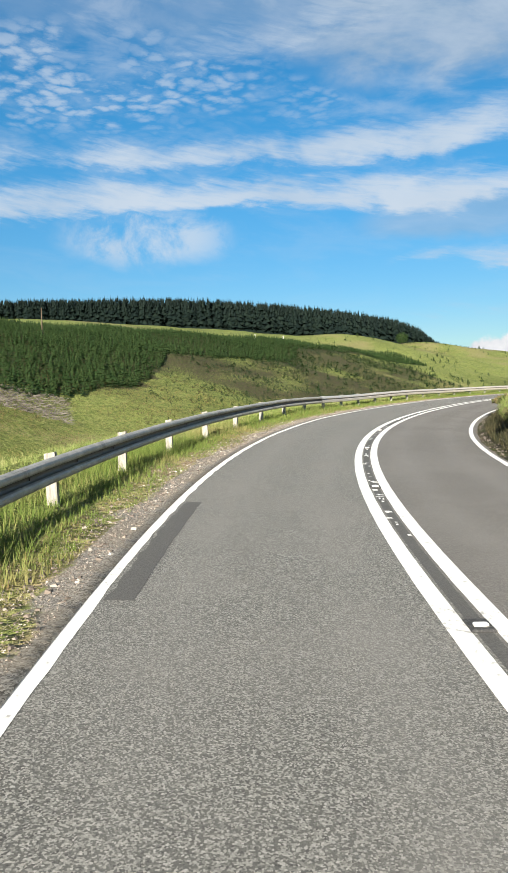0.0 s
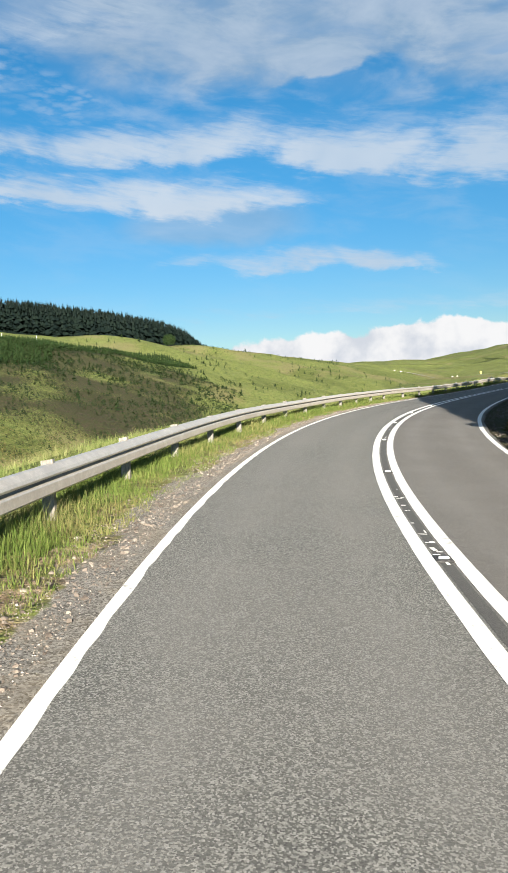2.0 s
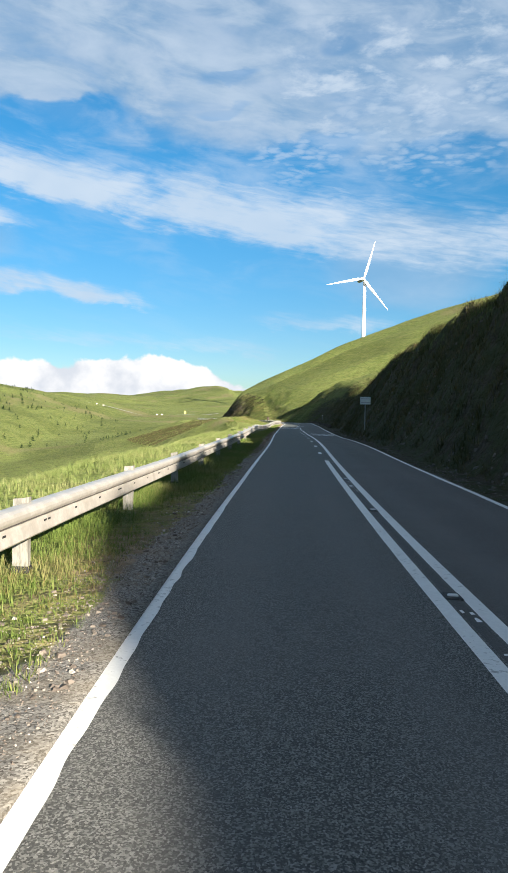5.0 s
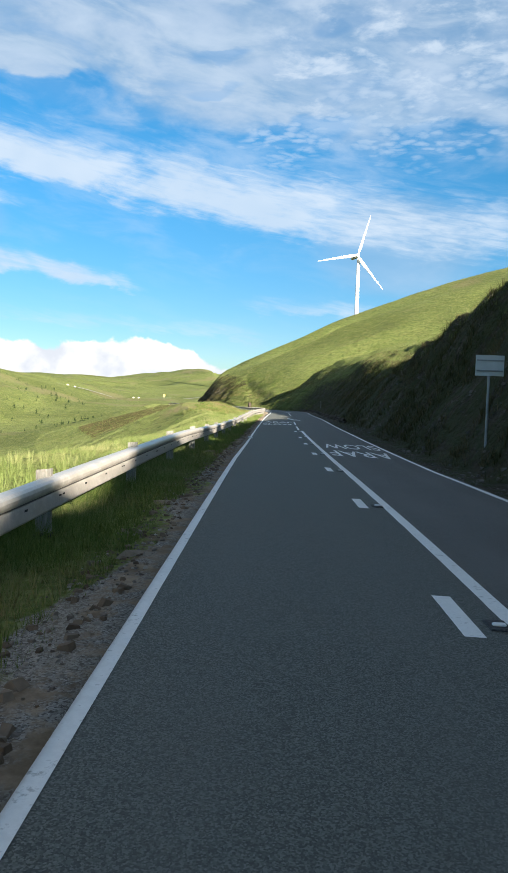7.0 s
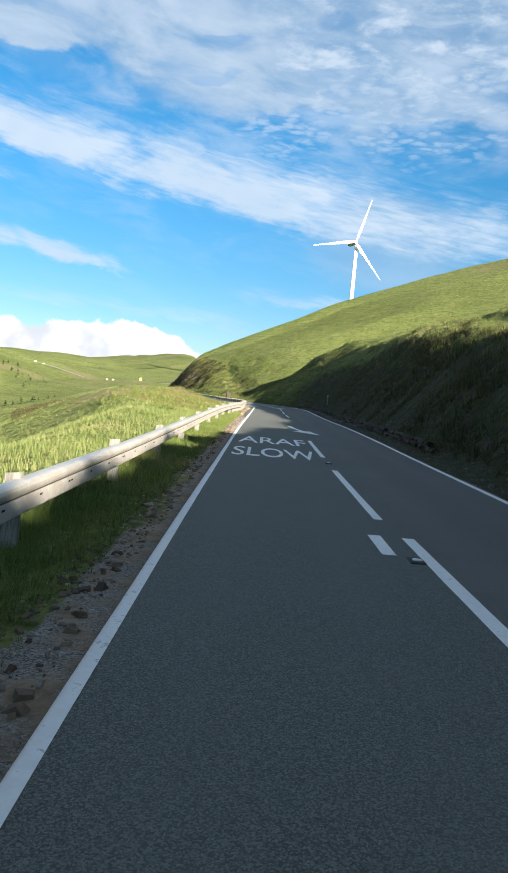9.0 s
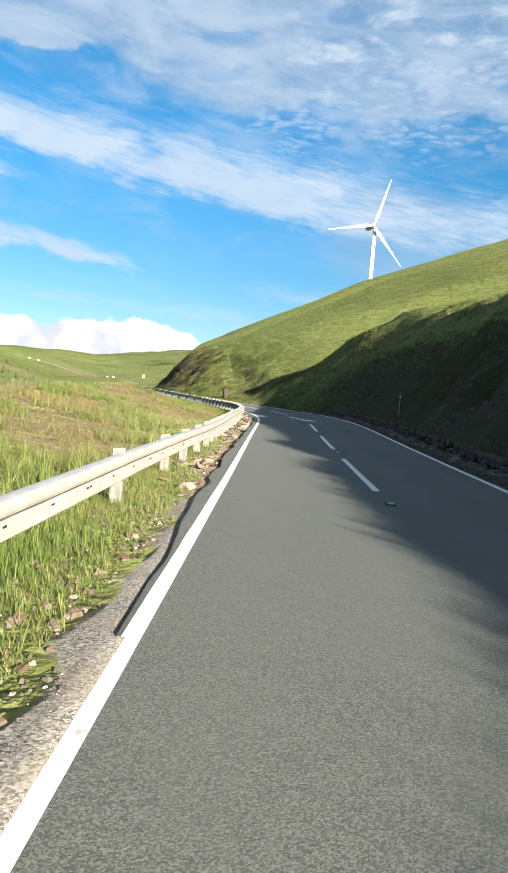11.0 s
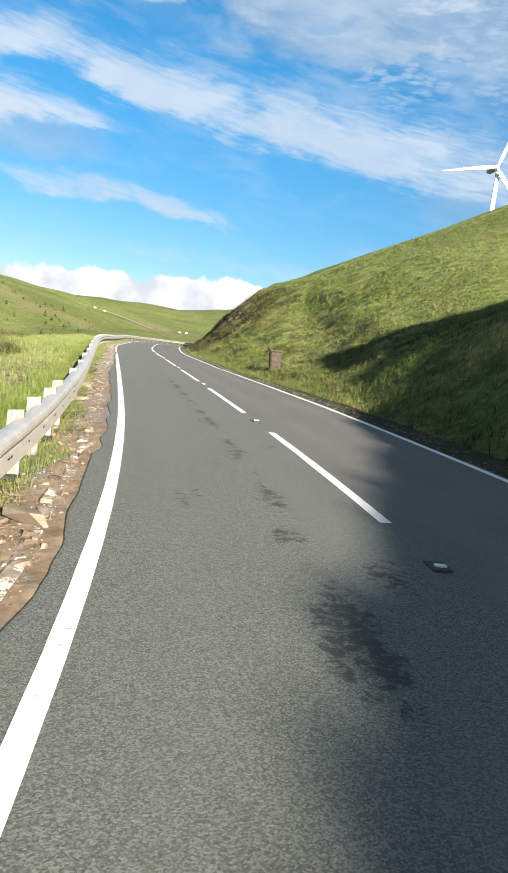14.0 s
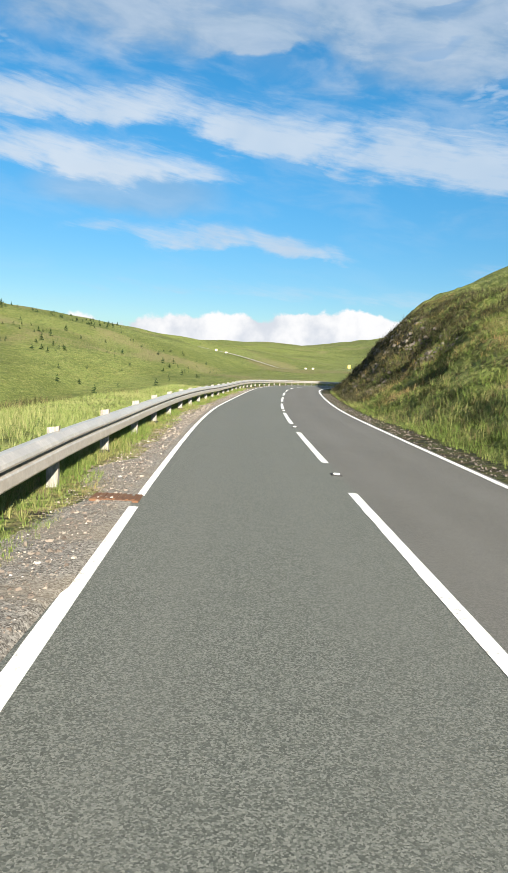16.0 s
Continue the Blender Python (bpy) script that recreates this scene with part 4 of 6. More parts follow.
for a, c, long, wide, much in ((245.4, -1.05, 1.3, 0.34, 1.0), (249, -1.0, 1.0, 0.28, 0.85), (251.8, -0.98, 0.9, 0.26, 0.85), (255, -1.0, 1.8, 0.24, 0.85), (258.6, -1.02, 1.5, 0.24, 0.85), (262.5, -1.0, 1.6, 0.26, 0.95), (241, -1.5, 2.4, 0.5, 0.72), (236, -1.8, 2.4, 0.45, 0.68), (238.5, -1.0, 2.0, 0.3, 0.9), (242.6, -1.0, 1.2, 0.25, 0.95), (246.5, -0.5, 0.7, 0.4, 0.85), (252.5, -0.4, 0.6, 0.3, 0.8), (248.6, -1.9, 1.0, 0.3, 0.75), (277, 1.4, 0.5, 0.3, 0.6), (266, 1.0, 1.2, 0.6, 0.55), (64, -1.3, 3.0, 0.6, 0.5), (98, -1.2, 4.0, 0.5, 0.5)):
    oil = np.maximum(oil, much * np.exp(-((rs[:, None] - a) / long) ** 2 - ((across[None] - c) / wide) ** 2))
for k in range(17):
    a, c = 244.8 + 1.3 * k, -1.04 + 0.07 * math.sin(k * 2.1)
    oil = np.maximum(oil, (0.86 + 0.16 * math.sin(k * 4.3)) * np.exp(-((rs[:, None] - a) / 0.62) ** 2 - ((across[None] - c) / 0.21) ** 2))
stain = road_me.attributes.new("stain", "FLOAT", "POINT")
stain.data.foreach_set("value", oil.astype(np.float32).ravel())
road = tagged(new("road", road_me), "two-lane grey asphalt road, worn in the wheel tracks", "road", kind="structure")


def stripe(name, s0, s1, mid, wide, label, up=0.004, ragged=0.0, mat=None, seed=1):
    s = np.arange(s0, s1 + 1e-6, 0.25 if s1 - s0 > 2 else max(0.1, (s1 - s0) / 4))
    s[-1] = s1
    if ragged > 0.05:
        s = np.append(np.arange(s0, s1, 0.07), s1)
    chips = 0.5 * lumps(s, s * 0, 0.9, seed) * lumps(s, s * 0, 0.32, seed + 2) + 0.9 * np.clip(lumps(s, s * 0, 0.17, seed + 3) - 0.42, 0, 1) - 0.1
    a = mid - wide / 2 - ragged * (chips if ragged > 0.05 else lumps(s, s * 0, 0.35, seed) ** 2)
    c = mid + wide / 2 + ragged * 0.25 * (lumps(s, s * 0, 0.3, seed + 1) - 0.5)
    me = grid_mesh(name, ribbon(s, [a, (a + c) / 2, c], up), None, mat or paint)
    return tagged(new(name, me), label, "road marking", kind="structure")


stripe("edge_line_left", -18, 64, -LANE_L + 0.01, 0.125, "white painted edge line, worn and chipped", ragged=0.10)
stripe("edge_line_left", 64, 96, -LANE_L + 0.01, 0.135, "white painted edge line, ragged and flaking at the broken edge", ragged=0.13)
stripe("edge_line_left", 96, 278.6, -LANE_L + 0.01, 0.125, "white painted edge line beside the crumbling edge", ragged=0.006)
stripe("edge_line_left", 279.2, 398, -LANE_L, 0.115, "white painted edge line, worn and chipped", ragged=0.02)
for a, c in ((-18, 241.2), (242.4, 274.6), (275.0, 278.4), (279.3, 398)):
    stripe("edge_line_right", a, c, LANE_R, 0.13, "white painted edge line along the bank, with a gap", ragged=0.02, seed=5)
stripe("double_line", -18, 109.5, -HALF, 0.15, "white solid line of the double centre line", ragged=0.006, seed=7)
stripe("double_line", -18, 163.2, HALF, 0.15, "white solid line of the double centre line", ragged=0.006, seed=9)
stripe("worn_seam", -18, 109, 0.0, 0.11, "dark worn seam between the double lines", 0.003, mat=patch)
fl = np.random.RandomState(31)
fs0 = np.sort(fl.rand(330) * 108 - 2)
fs0 = fs0[lumps(fs0, fs0 * 0, 3.0, 68) > 0.42]
fn0 = (fl.rand(len(fs0)) - 0.5) * 0.10
fw, fh = 0.012 + 0.035 * fl.rand(len(fs0)) ** 2, 0.02 + 0.07 * fl.rand(len(fs0)) ** 2
corner = [on_road(fs0 + a * fh, fn0 + b * fw * (0.6 + 0.8 * fl.rand(len(fs0))), 0.0065) for a, b in ((-1, -1), (-0.7, 1), (1, 0.8), (0.8, -1))]
flecks = mesh_of("paint_flecks", np.stack(corner, 1).reshape(-1, 3), np.arange(len(fs0) * 4).reshape(-1, 4))
flecks.materials.append(paint)
tagged(new("paint_flecks", flecks), "flecks of old white paint in the dark seam", "road marking", kind="stuff")
for a in (113.7, 119.7, 125.7, 131.7, 137.7, 143.6, 149.65, 155.0, 162.2):
    stripe("short_dash", a, a + 1.05, -HALF - 0.09, 0.16, "short white dash beside the centre line")
for a in [164.4, 173.4] + [202.6 + 9 * k for k in (0, 1, 2)] + [239.2, 248.1, 257.0, 265.7, 274.5, 283.5] + [292.5 + 9 * k for k in range(11)]:
    stripe("centre_dash", a, a + 6.0, 0.0, 0.125, "white dash of the broken centre line", ragged=0.015, seed=int(a))

# ---- helpers for things ----


def empty(name, m=None):
    ob = new(name)
    ob.empty_display_size = 0.2
    if m is not None:
        ob.matrix_world = m
    return ob


def part(name, me, mat, parent, label="", m=None):
    """Links a mesh or bmesh as one part under a thing."""
    if isinstance(me, bmesh.types.BMesh):
        bm, me = me, bpy.data.meshes.new(name)
        bm.to_mesh(me)
        bm.free()
    if mat and not me.materials:
        me.materials.append(mat)
    ob = new(name, me)
    ob.parent = parent
    if m is not None:
        ob.matrix_basis = m
    if label:
        ob["label"] = label
    return ob


def box(bm, x, y, z, at=(0, 0, 0), bev=0.0, rot=None):
    """A box of that size with its middle at a place, its edges eased."""
    m = Matrix.Translation(at) @ (rot or Matrix()) @ Matrix.Diagonal((x, y, z, 1))
    made = bmesh.ops.create_cube(bm, size=1.0, matrix=m)["verts"]
    if bev:
        es = list({e for v in made for e in v.link_edges})
        bmesh.ops.bevel(bm, geom=es, offset=bev, segments=1, affect="EDGES")
    return bm


def tube(bm, r1, r2, a, b, sides=12, caps=True):
    """A tapered round bar from a to b."""
    a, b = Vector(a), Vector(b)
    d = b - a
    m = Matrix.Translation((a + b) / 2) @ d.to_track_quat("Z", "Y").to_matrix().to_4x4()
    bmesh.ops.create_cone(bm, cap_ends=caps, segments=sides, radius1=r1, radius2=r2, depth=d.length, matrix=m)
    return bm


def sweep(s, n, profile, up):
    """A bar along the road: a profile of (across, height) swept at n from the centre line, closed at its ends."""
    s = np.asarray(s, float)
    n = np.broadcast_to(np.asarray(n, float), s.shape)
    up = np.broadcast_to(np.asarray(up, float), s.shape)
    prof = np.array(profile)
    ring = np.stack([on_road(s, n + a) + np.stack([0 * s, 0 * s, up + b], -1) for a, b in prof], 1)
    k, r = len(prof), len(s)
    v = ring.reshape(-1, 3)
    f = [(i * k + j, i * k + (j + 1) % k, (i + 1) * k + (j + 1) % k, (i + 1) * k + j) for i in range(r - 1) for j in range(k)]
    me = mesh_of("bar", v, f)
    # Points in the groove or crease, drawn in a darker tone.
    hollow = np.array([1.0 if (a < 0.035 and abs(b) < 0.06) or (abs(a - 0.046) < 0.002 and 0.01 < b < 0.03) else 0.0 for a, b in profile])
    me.attributes.new("groove_tone", "FLOAT", "POINT").data.foreach_set("value", np.tile(hollow, r).astype(np.float32))
    return me


def frame_at(s, n, up=0.0):
    """A pose on the road's flank, x to the right of the road, y along it."""
    p = on_road([s], [n])[0]
    return pose(p[0], p[1], p[2] + up, 0, 0, math.degrees(float(np.interp(s, S, TH))))


def foot(s, n):
    """Height of the land there over the road's own height."""
    p = on_road([s], [n])
    return float(land(p[:, 0], p[:, 1], np.array([float(s)]), np.array([float(n)]))[0][0] - p[0, 2]) - 0.035


# ---- safety barriers ----
def w_profile():
    """A corrugated beam, 0.31 m high and 3 mm thick, its waves towards the road."""
    front = [(0.0, -0.155), (0.042, -0.150), (0.072, -0.132), (0.084, -0.105), (0.082, -0.075), (0.066, -0.054), (0.012, -0.034), (0.0, -0.012), (0.0, 0.012), (0.012, 0.034), (0.066, 0.054), (0.082, 0.075), (0.084, 0.105), (0.072, 0.132), (0.042, 0.150), (0.0, 0.155)]
    return front + [(a - 0.006, b) for a, b in reversed(front)]


def box_profile():
    """An open box beam: a flat face with folded rims."""
    front = [(-0.12, 0.128), (-0.085, 0.150), (-0.02, 0.157), (0.035, 0.150), (0.070, 0.130), (0.084, 0.100), (0.082, 0.066), (0.068, 0.040), (0.046, 0.028), (0.046, 0.018), (0.068, 0.008), (0.074, -0.010), (0.090, -0.110), (0.092, -0.130), (0.080, -0.142), (0.02, -0.152)]
    return front + [(a - 0.008, b - 0.008) for a, b in reversed(front)]


def broad_profile():
    """A beam with a broad slanting top, one deep groove and a flat lower face."""
    front = [(-0.12, 0.132), (-0.06, 0.155), (0.0, 0.152), (0.068, 0.098), (0.084, 0.066), (0.078, 0.046), (0.032, 0.034), (0.026, 0.016), (0.032, 0.000), (0.076, -0.010), (0.086, -0.026), (0.092, -0.126), (0.080, -0.142), (0.02, -0.152)]
    return front + [(a - 0.008, b - 0.008) for a, b in reversed(front)]


def post_mesh(high, wide, mat):
    """A folded steel post: a channel with its top cut aslant."""
    bm = bmesh.new()
    t = 0.008
    for x, y, a, b in ((0.0, 0.0, wide, t), (-wide / 2 + t / 2, 0.035, t, 0.07), (wide / 2 - t / 2, 0.035, t, 0.07)):
        box(bm, a, b, high, (x, y, high / 2 - 0.40), 0.0)
    top = max(v.co.z for v in bm.verts)
    for v in bm.verts:
        if v.co.z > top - 0.01 and v.co.x < 0:
            v.co.z -= 0.02
    me = bpy.data.meshes.new("post")
    bm.to_mesh(me)
    bm.free()
    me.materials.append(mat)
    return me


def collar_mesh():
    bm = bmesh.new()
    box(bm, 0.2, 0.16, 0.07, (0, 0, 0), 0.02)
    me = bpy.data.meshes.new("collar")
    bm.to_mesh(me)
    bm.free()
    me.materials.append(black)
    return me


BOLT = bmesh.new()
tube(BOLT, 0.018, 0.016, (0, 0, 0), (0.012, 0, 0), 8)
bolt_me = bpy.data.meshes.new("bolt")
BOLT.to_mesh(bolt_me)
BOLT.free()
bolt_me.materials.append(plain("dark_bolt", (0.10, 0.09, 0.08), 0.6, 0.5))
SLOT = bmesh.new()
box(SLOT, 0.004, 0.075, 0.020, (0, 0, 0), 0.001)
slot_me = bpy.data.meshes.new("slot")
SLOT.to_mesh(slot_me)
SLOT.free()
slot_me.materials.append(black)
collar_me = collar_mesh()


def rail_n(s):
    return np.interp(s, [-20, 84, 150, 195, 208, 255, 275, 400], [-4.12, -4.12, -4.05, -3.95, -3.62, -3.6, -3.68, -3.75])


def barrier(s0, s1, posts, profile, wide, label, top=0.62, bolts=True, collars=False, tab=0.03, metal=None):
    metal = metal or zinc
    root = empty("safety_barrier", frame_at(s0, float(rail_n(s0))))
    tagged(root, label, "safety barrier", group="barriers along the valley side")
    inv = root.matrix_world.inverted()
    s = np.linspace(s0, s1 + 0.02, int((s1 - s0) / 1.2) + 2)
    ups = top - 0.155 + (lumps(s, s * 0, 9.0, 21) - 0.5) * 0.05
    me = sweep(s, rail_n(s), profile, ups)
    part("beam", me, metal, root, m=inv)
    pm = post_mesh(top + 0.40 + tab, wide, post_zinc)
    for k, a in enumerate(posts):
        n = float(rail_n(a)) - 0.035 - wide / 2
        g = foot(a, n)
        tip = 1.5 * math.sin(k * 2.3)
        q = inv @ frame_at(a, n, 0.0) @ pose(0, 0, 0, 0, tip, 1.2 * math.sin(k * 1.7))
        p = part("post", pm, None, root, m=q)
        if collars and k % 2 == 0:
            part("collar", collar_me, None, p, "dark bitumen collar at the foot", m=pose(0, 0.03, g + 0.03, 0, 0, 0))
    for k, a in enumerate(np.arange(s0 + 0.6, s1, 1.6 if bolts else 1.05)):
        up = float(np.interp(a, s, ups))
        n = float(rail_n(a))
        if bolts:
            part("bolt", bolt_me, None, root, m=inv @ frame_at(a, n + 0.012, up))
        else:
            for da in (0.0, 0.12) if k % 3 == 0 else (0.0,):
                part("slot", slot_me, None, root, m=inv @ frame_at(a + da, n + 0.0835, up - 0.03))
    return root


# Same metal as the next beam; the shade of its face is in the colour.
barrier(-18.0, 45.4, np.arange(-17.3, 45, 3.02), w_profile(), 0.14, "weathered, stained corrugated steel barrier, darkened for its shaded face", metal=shaded_zinc)
barrier(45.4, 86.6, np.arange(-17.3 + 21 * 3.02, 86, 3.02), broad_profile(), 0.14, "grey galvanised corrugated barrier round the first bend")
barrier(86.6, 254.6, list(np.arange(90.2, 200, 4.75)) + [203.0, 205.2, 207.4, 209.6] + list(np.arange(211.1, 254, 1.36)), box_profile(), 0.16, "pale galvanised open box beam barrier beside the straight", bolts=False, collars=True, tab=0.07)
barrier(254.6, 399.0, np.arange(256.6, 398, 3.28), broad_profile(), 0.14, "pale galvanised corrugated barrier round the far bend", collars=True, tab=0.06)


# ---- wind turbine ----
def wind_turbine():
    hub = Vector((207.5, 626.0, 125.6))
    base = Vector((hub.x + 2.5, hub.y + 3.0, float(height([hub.x], [hub.y])[0]) - 1.0))
    root = tagged(empty("wind_turbine", Matrix.Translation(base)), "white three-bladed wind turbine behind the hill crest", "wind turbine")
    inv = root.matrix_world.inverted()
    face = (Vector((-60, 40, 60)) - hub)
    yaw = math.degrees(math.atan2(-face.x, face.y)) + 26
    turn = inv @ Matrix.Translation(hub) @ pose(0, 0, 0, 0, 0, yaw)
    bm = bmesh.new()
    top = Vector((base.x, base.y, hub.z - 1.6))
    tube(bm, 2.1, 1.25, (0, 0, 0), top - base, 28)
    for f in bm.faces:
        f.smooth = len(f.verts) == 4
    part("tower", bm, white_steel, root)
    bm = bmesh.new()
    box(bm, 3.2, 9.0, 3.2, (0, -5.2, 0.0), 0.7)
    # Darker grey than the tower: the nacelle's shade is in its colour.
    part("nacelle", bm, plain("nacelle_shade_grey", (0.30, 0.31, 0.32), 0.5, 0, 0.1, 1.0), root, "grey nacelle, its shade put into the colour", m=turn)
    bm = bmesh.new()
    bmesh.ops.create_uvsphere(bm, u_segments=20, v_segments=12, radius=1.5, matrix=Matrix.Diagonal((1, 1.35, 1, 1)))
    for f in bm.faces:
        f.smooth = True
    part("spinner", bm, white_steel, root, m=turn)
    bm = bmesh.new()
    n = 16
    rings = []
    for k in range(n + 1):
        u = k / n
        r = 1.0 + 32.5 * u
        c = (1.3 + 2.0 * min(1, u * 7)) * (1 - 0.86 * u ** 0.9) if u > 0.04 else 1.4
        th = 0.5 * (1.3 if u < 0.08 else 0.32 * c)
        tw = radians(24 * (1 - u) ** 2 + 3)
        ring = []
        for a in range(8):
            p = Vector((c * 0.5 * math.cos(a * math.pi / 4) - 0.15 * c, th * math.sin(a * math.pi / 4), 0))
            p.rotate(Euler((0, 0, tw)))
            ring.append(bm.verts.new((p.x, p.y, r)))
        rings.append(ring)
    for p, q in zip(rings, rings[1:]):
        for a in range(8):
            f = bm.faces.new((p[a], p[(a + 1) % 8], q[(a + 1) % 8], q[a]))
            f.smooth = True
    bm.faces.new(rings[-1])
    blade = bpy.data.meshes.new("blade")
    bm.to_mesh(blade)
    bm.free()
    blade.materials.append(white_steel)
    for k in range(3):
        part("blade", blade, None, root, m=turn @ pose(0, 0.6, 0, 0, -17 + 120 * k, 0))
    return root


wind_turbine()


# ---- signs and small things by the road ----
def blank_sign(s, n, panel, high, label, mat):
    g = foot(s, n)
    root = tagged(empty("road_sign", frame_at(s, n, g)), label, "road sign")
    bm = bmesh.new()
    tube(bm, 0.04, 0.04, (0, 0, -0.2), (0, 0, high), 12)
    part("post", bm, pole_steel, root)
    bm = bmesh.new()
    box(bm, panel[0], 0.012, panel[1], (0, -0.05, high - panel[1] / 2), 0.004)
    p = part("panel", bm, mat, root)
    for dz in (0.25, 0.75):
        bm = bmesh.new()
        box(bm, panel[0] * 0.92, 0.03, 0.04, (0, -0.07, high - panel[1] * dz), 0.004)
        part("rail", bm, pole_steel, p)
    return root


blank_sign(142.0, 4.75, (0.85, 0.62), 2.75, "grey back of a road sign on a steel pole", grey_panel)


def stone_post(s, n):
    root = tagged(empty("stone_gatepost", frame_at(s, n, foot(s, n)) @ pose(0, 0, 0, 0, -6, 0)), "old brown stone gatepost with a broken rail in grass", "gatepost")
    bm = bmesh.new()
    box(bm, 0.56, 0.46, 1.15, (0, 0, 0.38), 0.06)
    for v in bm.verts:
        v.co += Vector((noise.noise(v.co * 3.1), noise.noise(v.co * 2.3 + Vector((5, 0, 0))), noise.noise(v.co * 2.7 + Vector((0, 7, 0))))) * 0.03
    part("pillar", bm, old_stone, root)
    bm = bmesh.new()
    box(bm, 0.68, 0.54, 0.10, (0.02, 0, 0.99), 0.03, Euler((0, radians(4), 0)).to_matrix().to_4x4())
    part("capstone", bm, old_stone, root)
    bm = bmesh.new()
    box(bm, 1.1, 0.09, 0.09, (0.62, 0.1, 0.36), 0.01, Euler((0, radians(26), 0)).to_matrix().to_4x4())
    part("broken_rail", bm, bark, root, "weathered fallen wooden rail")
    return root


stone_post(277.5, 5.4)


def drain_cover(s, n):
    root = tagged(empty("drain_cover", frame_at(s, n, 0.006)), "rusty iron drain cover at the road edge", "drain cover")
    bm = bmesh.new()
    box(bm, 0.54, 0.40, 0.03, (0, 0, -0.008), 0.006)
    part("plate", bm, rust, root)
    for k in range(7):
        bm = bmesh.new()
        box(bm, 0.035, 0.34, 0.012, (-0.21 + 0.07 * k, 0, 0.008), 0.002)
        part("rib", bm, rust, root)


drain_cover(279.0, -2.92)


# ---- painted words and arrows ----
def words(text, s, n, high, wide, facing, label):
    """Tall painted letters, read from the facing side: 1 with the traffic on the near lane, -1 against it."""
    cu = bpy.data.curves.new("lettering", "FONT")
    cu.body, cu.align_x, cu.align_y, cu.size = text, "CENTER", "CENTER", 1.0
    cu.offset = 0.008
    flat_ob = new("outline", cu)
    bpy.context.view_layer.update()
    me = bpy.data.meshes.new_from_object(flat_ob.evaluated_get(bpy.context.evaluated_depsgraph_get()))
    bpy.data.objects.remove(flat_ob)
    v = np.array([tuple(q.co) for q in me.vertices])
    v[:, :2] -= (v[:, :2].min(0) + v[:, :2].max(0)) / 2
    v[:, :2] /= v[:, :2].max(0) * 2
    for q, p in zip(me.vertices, on_road(s + facing * v[:, 1] * high, n + facing * v[:, 0] * wide, 0.007)):
        q.co = p
    me.materials.clear()
    me.materials.append(paint)
    return tagged(new("road_lettering", me), label, "road marking", kind="structure")


words("SLOW", 173.6, -1.32, 2.6, 2.25, 1, "white painted word SLOW across the near lane")
words("ARAF", 177.9, -1.32, 2.6, 2.2, 1, "white painted word ARAF across the near lane")
words("SLOW", 149.5, 1.55, 2.8, 2.2, -1, "white painted word SLOW facing oncoming traffic")
words("ARAF", 145.3, 1.45, 2.7, 2.2, -1, "white painted word ARAF facing oncoming traffic")


def lane_arrow(s):
    """A bent arrow that leads back to the near side: far end on the left of the line, head towards the right."""
    t = np.linspace(0, 1, 14)
    mid_s, mid_n = s + 5.2 - 3.9 * t, -0.42 + 0.50 * t ** 1.7
    half = 0.13 - 0.02 * t
    v = [(a, b - h) for a, b, h in zip(mid_s, mid_n, half)] + [(a, b + h) for a, b, h in zip(mid_s, mid_n, half)]
    f = [(i, i + 1, 15 + i, 14 + i) for i in range(13)]
    head = [(s + 0.95, -0.48), (s - 0.55, 0.66), (s + 1.75, 0.38), (s + 1.35, 0.02)]
    k = len(v)
    v += head
    f.append((k, k + 1, k + 2, k + 3))
    pts = on_road([a for a, _ in v], [b for _, b in v], 0.005)
    me = mesh_of("arrow", pts, f)
    me.materials.append(paint)
    return tagged(new("lane_arrow", me), "white painted bent arrow on the centre line", "road marking", kind="structure")


lane_arrow(230.6)
lane_arrow(183.5)


def road_stud(s, n):
    root = tagged(empty("road_stud", frame_at(s, n, 0.0)), "small reflective road stud in a worn casting", "road stud", group="studs on the centre line")
    bm = bmesh.new()
    box(bm, 0.17, 0.24, 0.024, (0, 0, 0.006), 0.01)
    part("casting", bm, tar, root, "black casting")
    bm = bmesh.new()
    box(bm, 0.10, 0.05, 0.025, (0, -0.03, 0.025), 0.008)
    part("reflector", bm, white_steel, root, "white reflector")
    return root


stud = road_stud(12.0, 0.0)
for a in [18 + 6 * k for k in range(25)] + [171.9, 201.1, 210.1, 219.1, 228.2, 237.6, 246.8, 255.6, 264.3, 273.1, 282.1, 291.1, 300.1, 309.1]:
    copy_thing(stud, frame_at(a, 0.0, 0.0))

# patches of tar and wear
stripe("tar_patch", 18.4, 22.3, -2.47, 0.20, "darker repair strip beside the edge line", 0.003, ragged=0.06, mat=patch, seed=17)


# ---- grass, stones, trees ----
rng = np.random.RandomState(11)


def tufts(name, s, n, count, high, wide, lean, mat, label, shape=None):
    """Many blades of grass as one mesh: at each place some blades that bend outwards."""
    p = on_road(s, n)
    z = verge_z(s, n) - 0.03
    place(name, np.stack([p[:, 0], p[:, 1], z], -1), count, high, wide, lean, mat, label, shape)


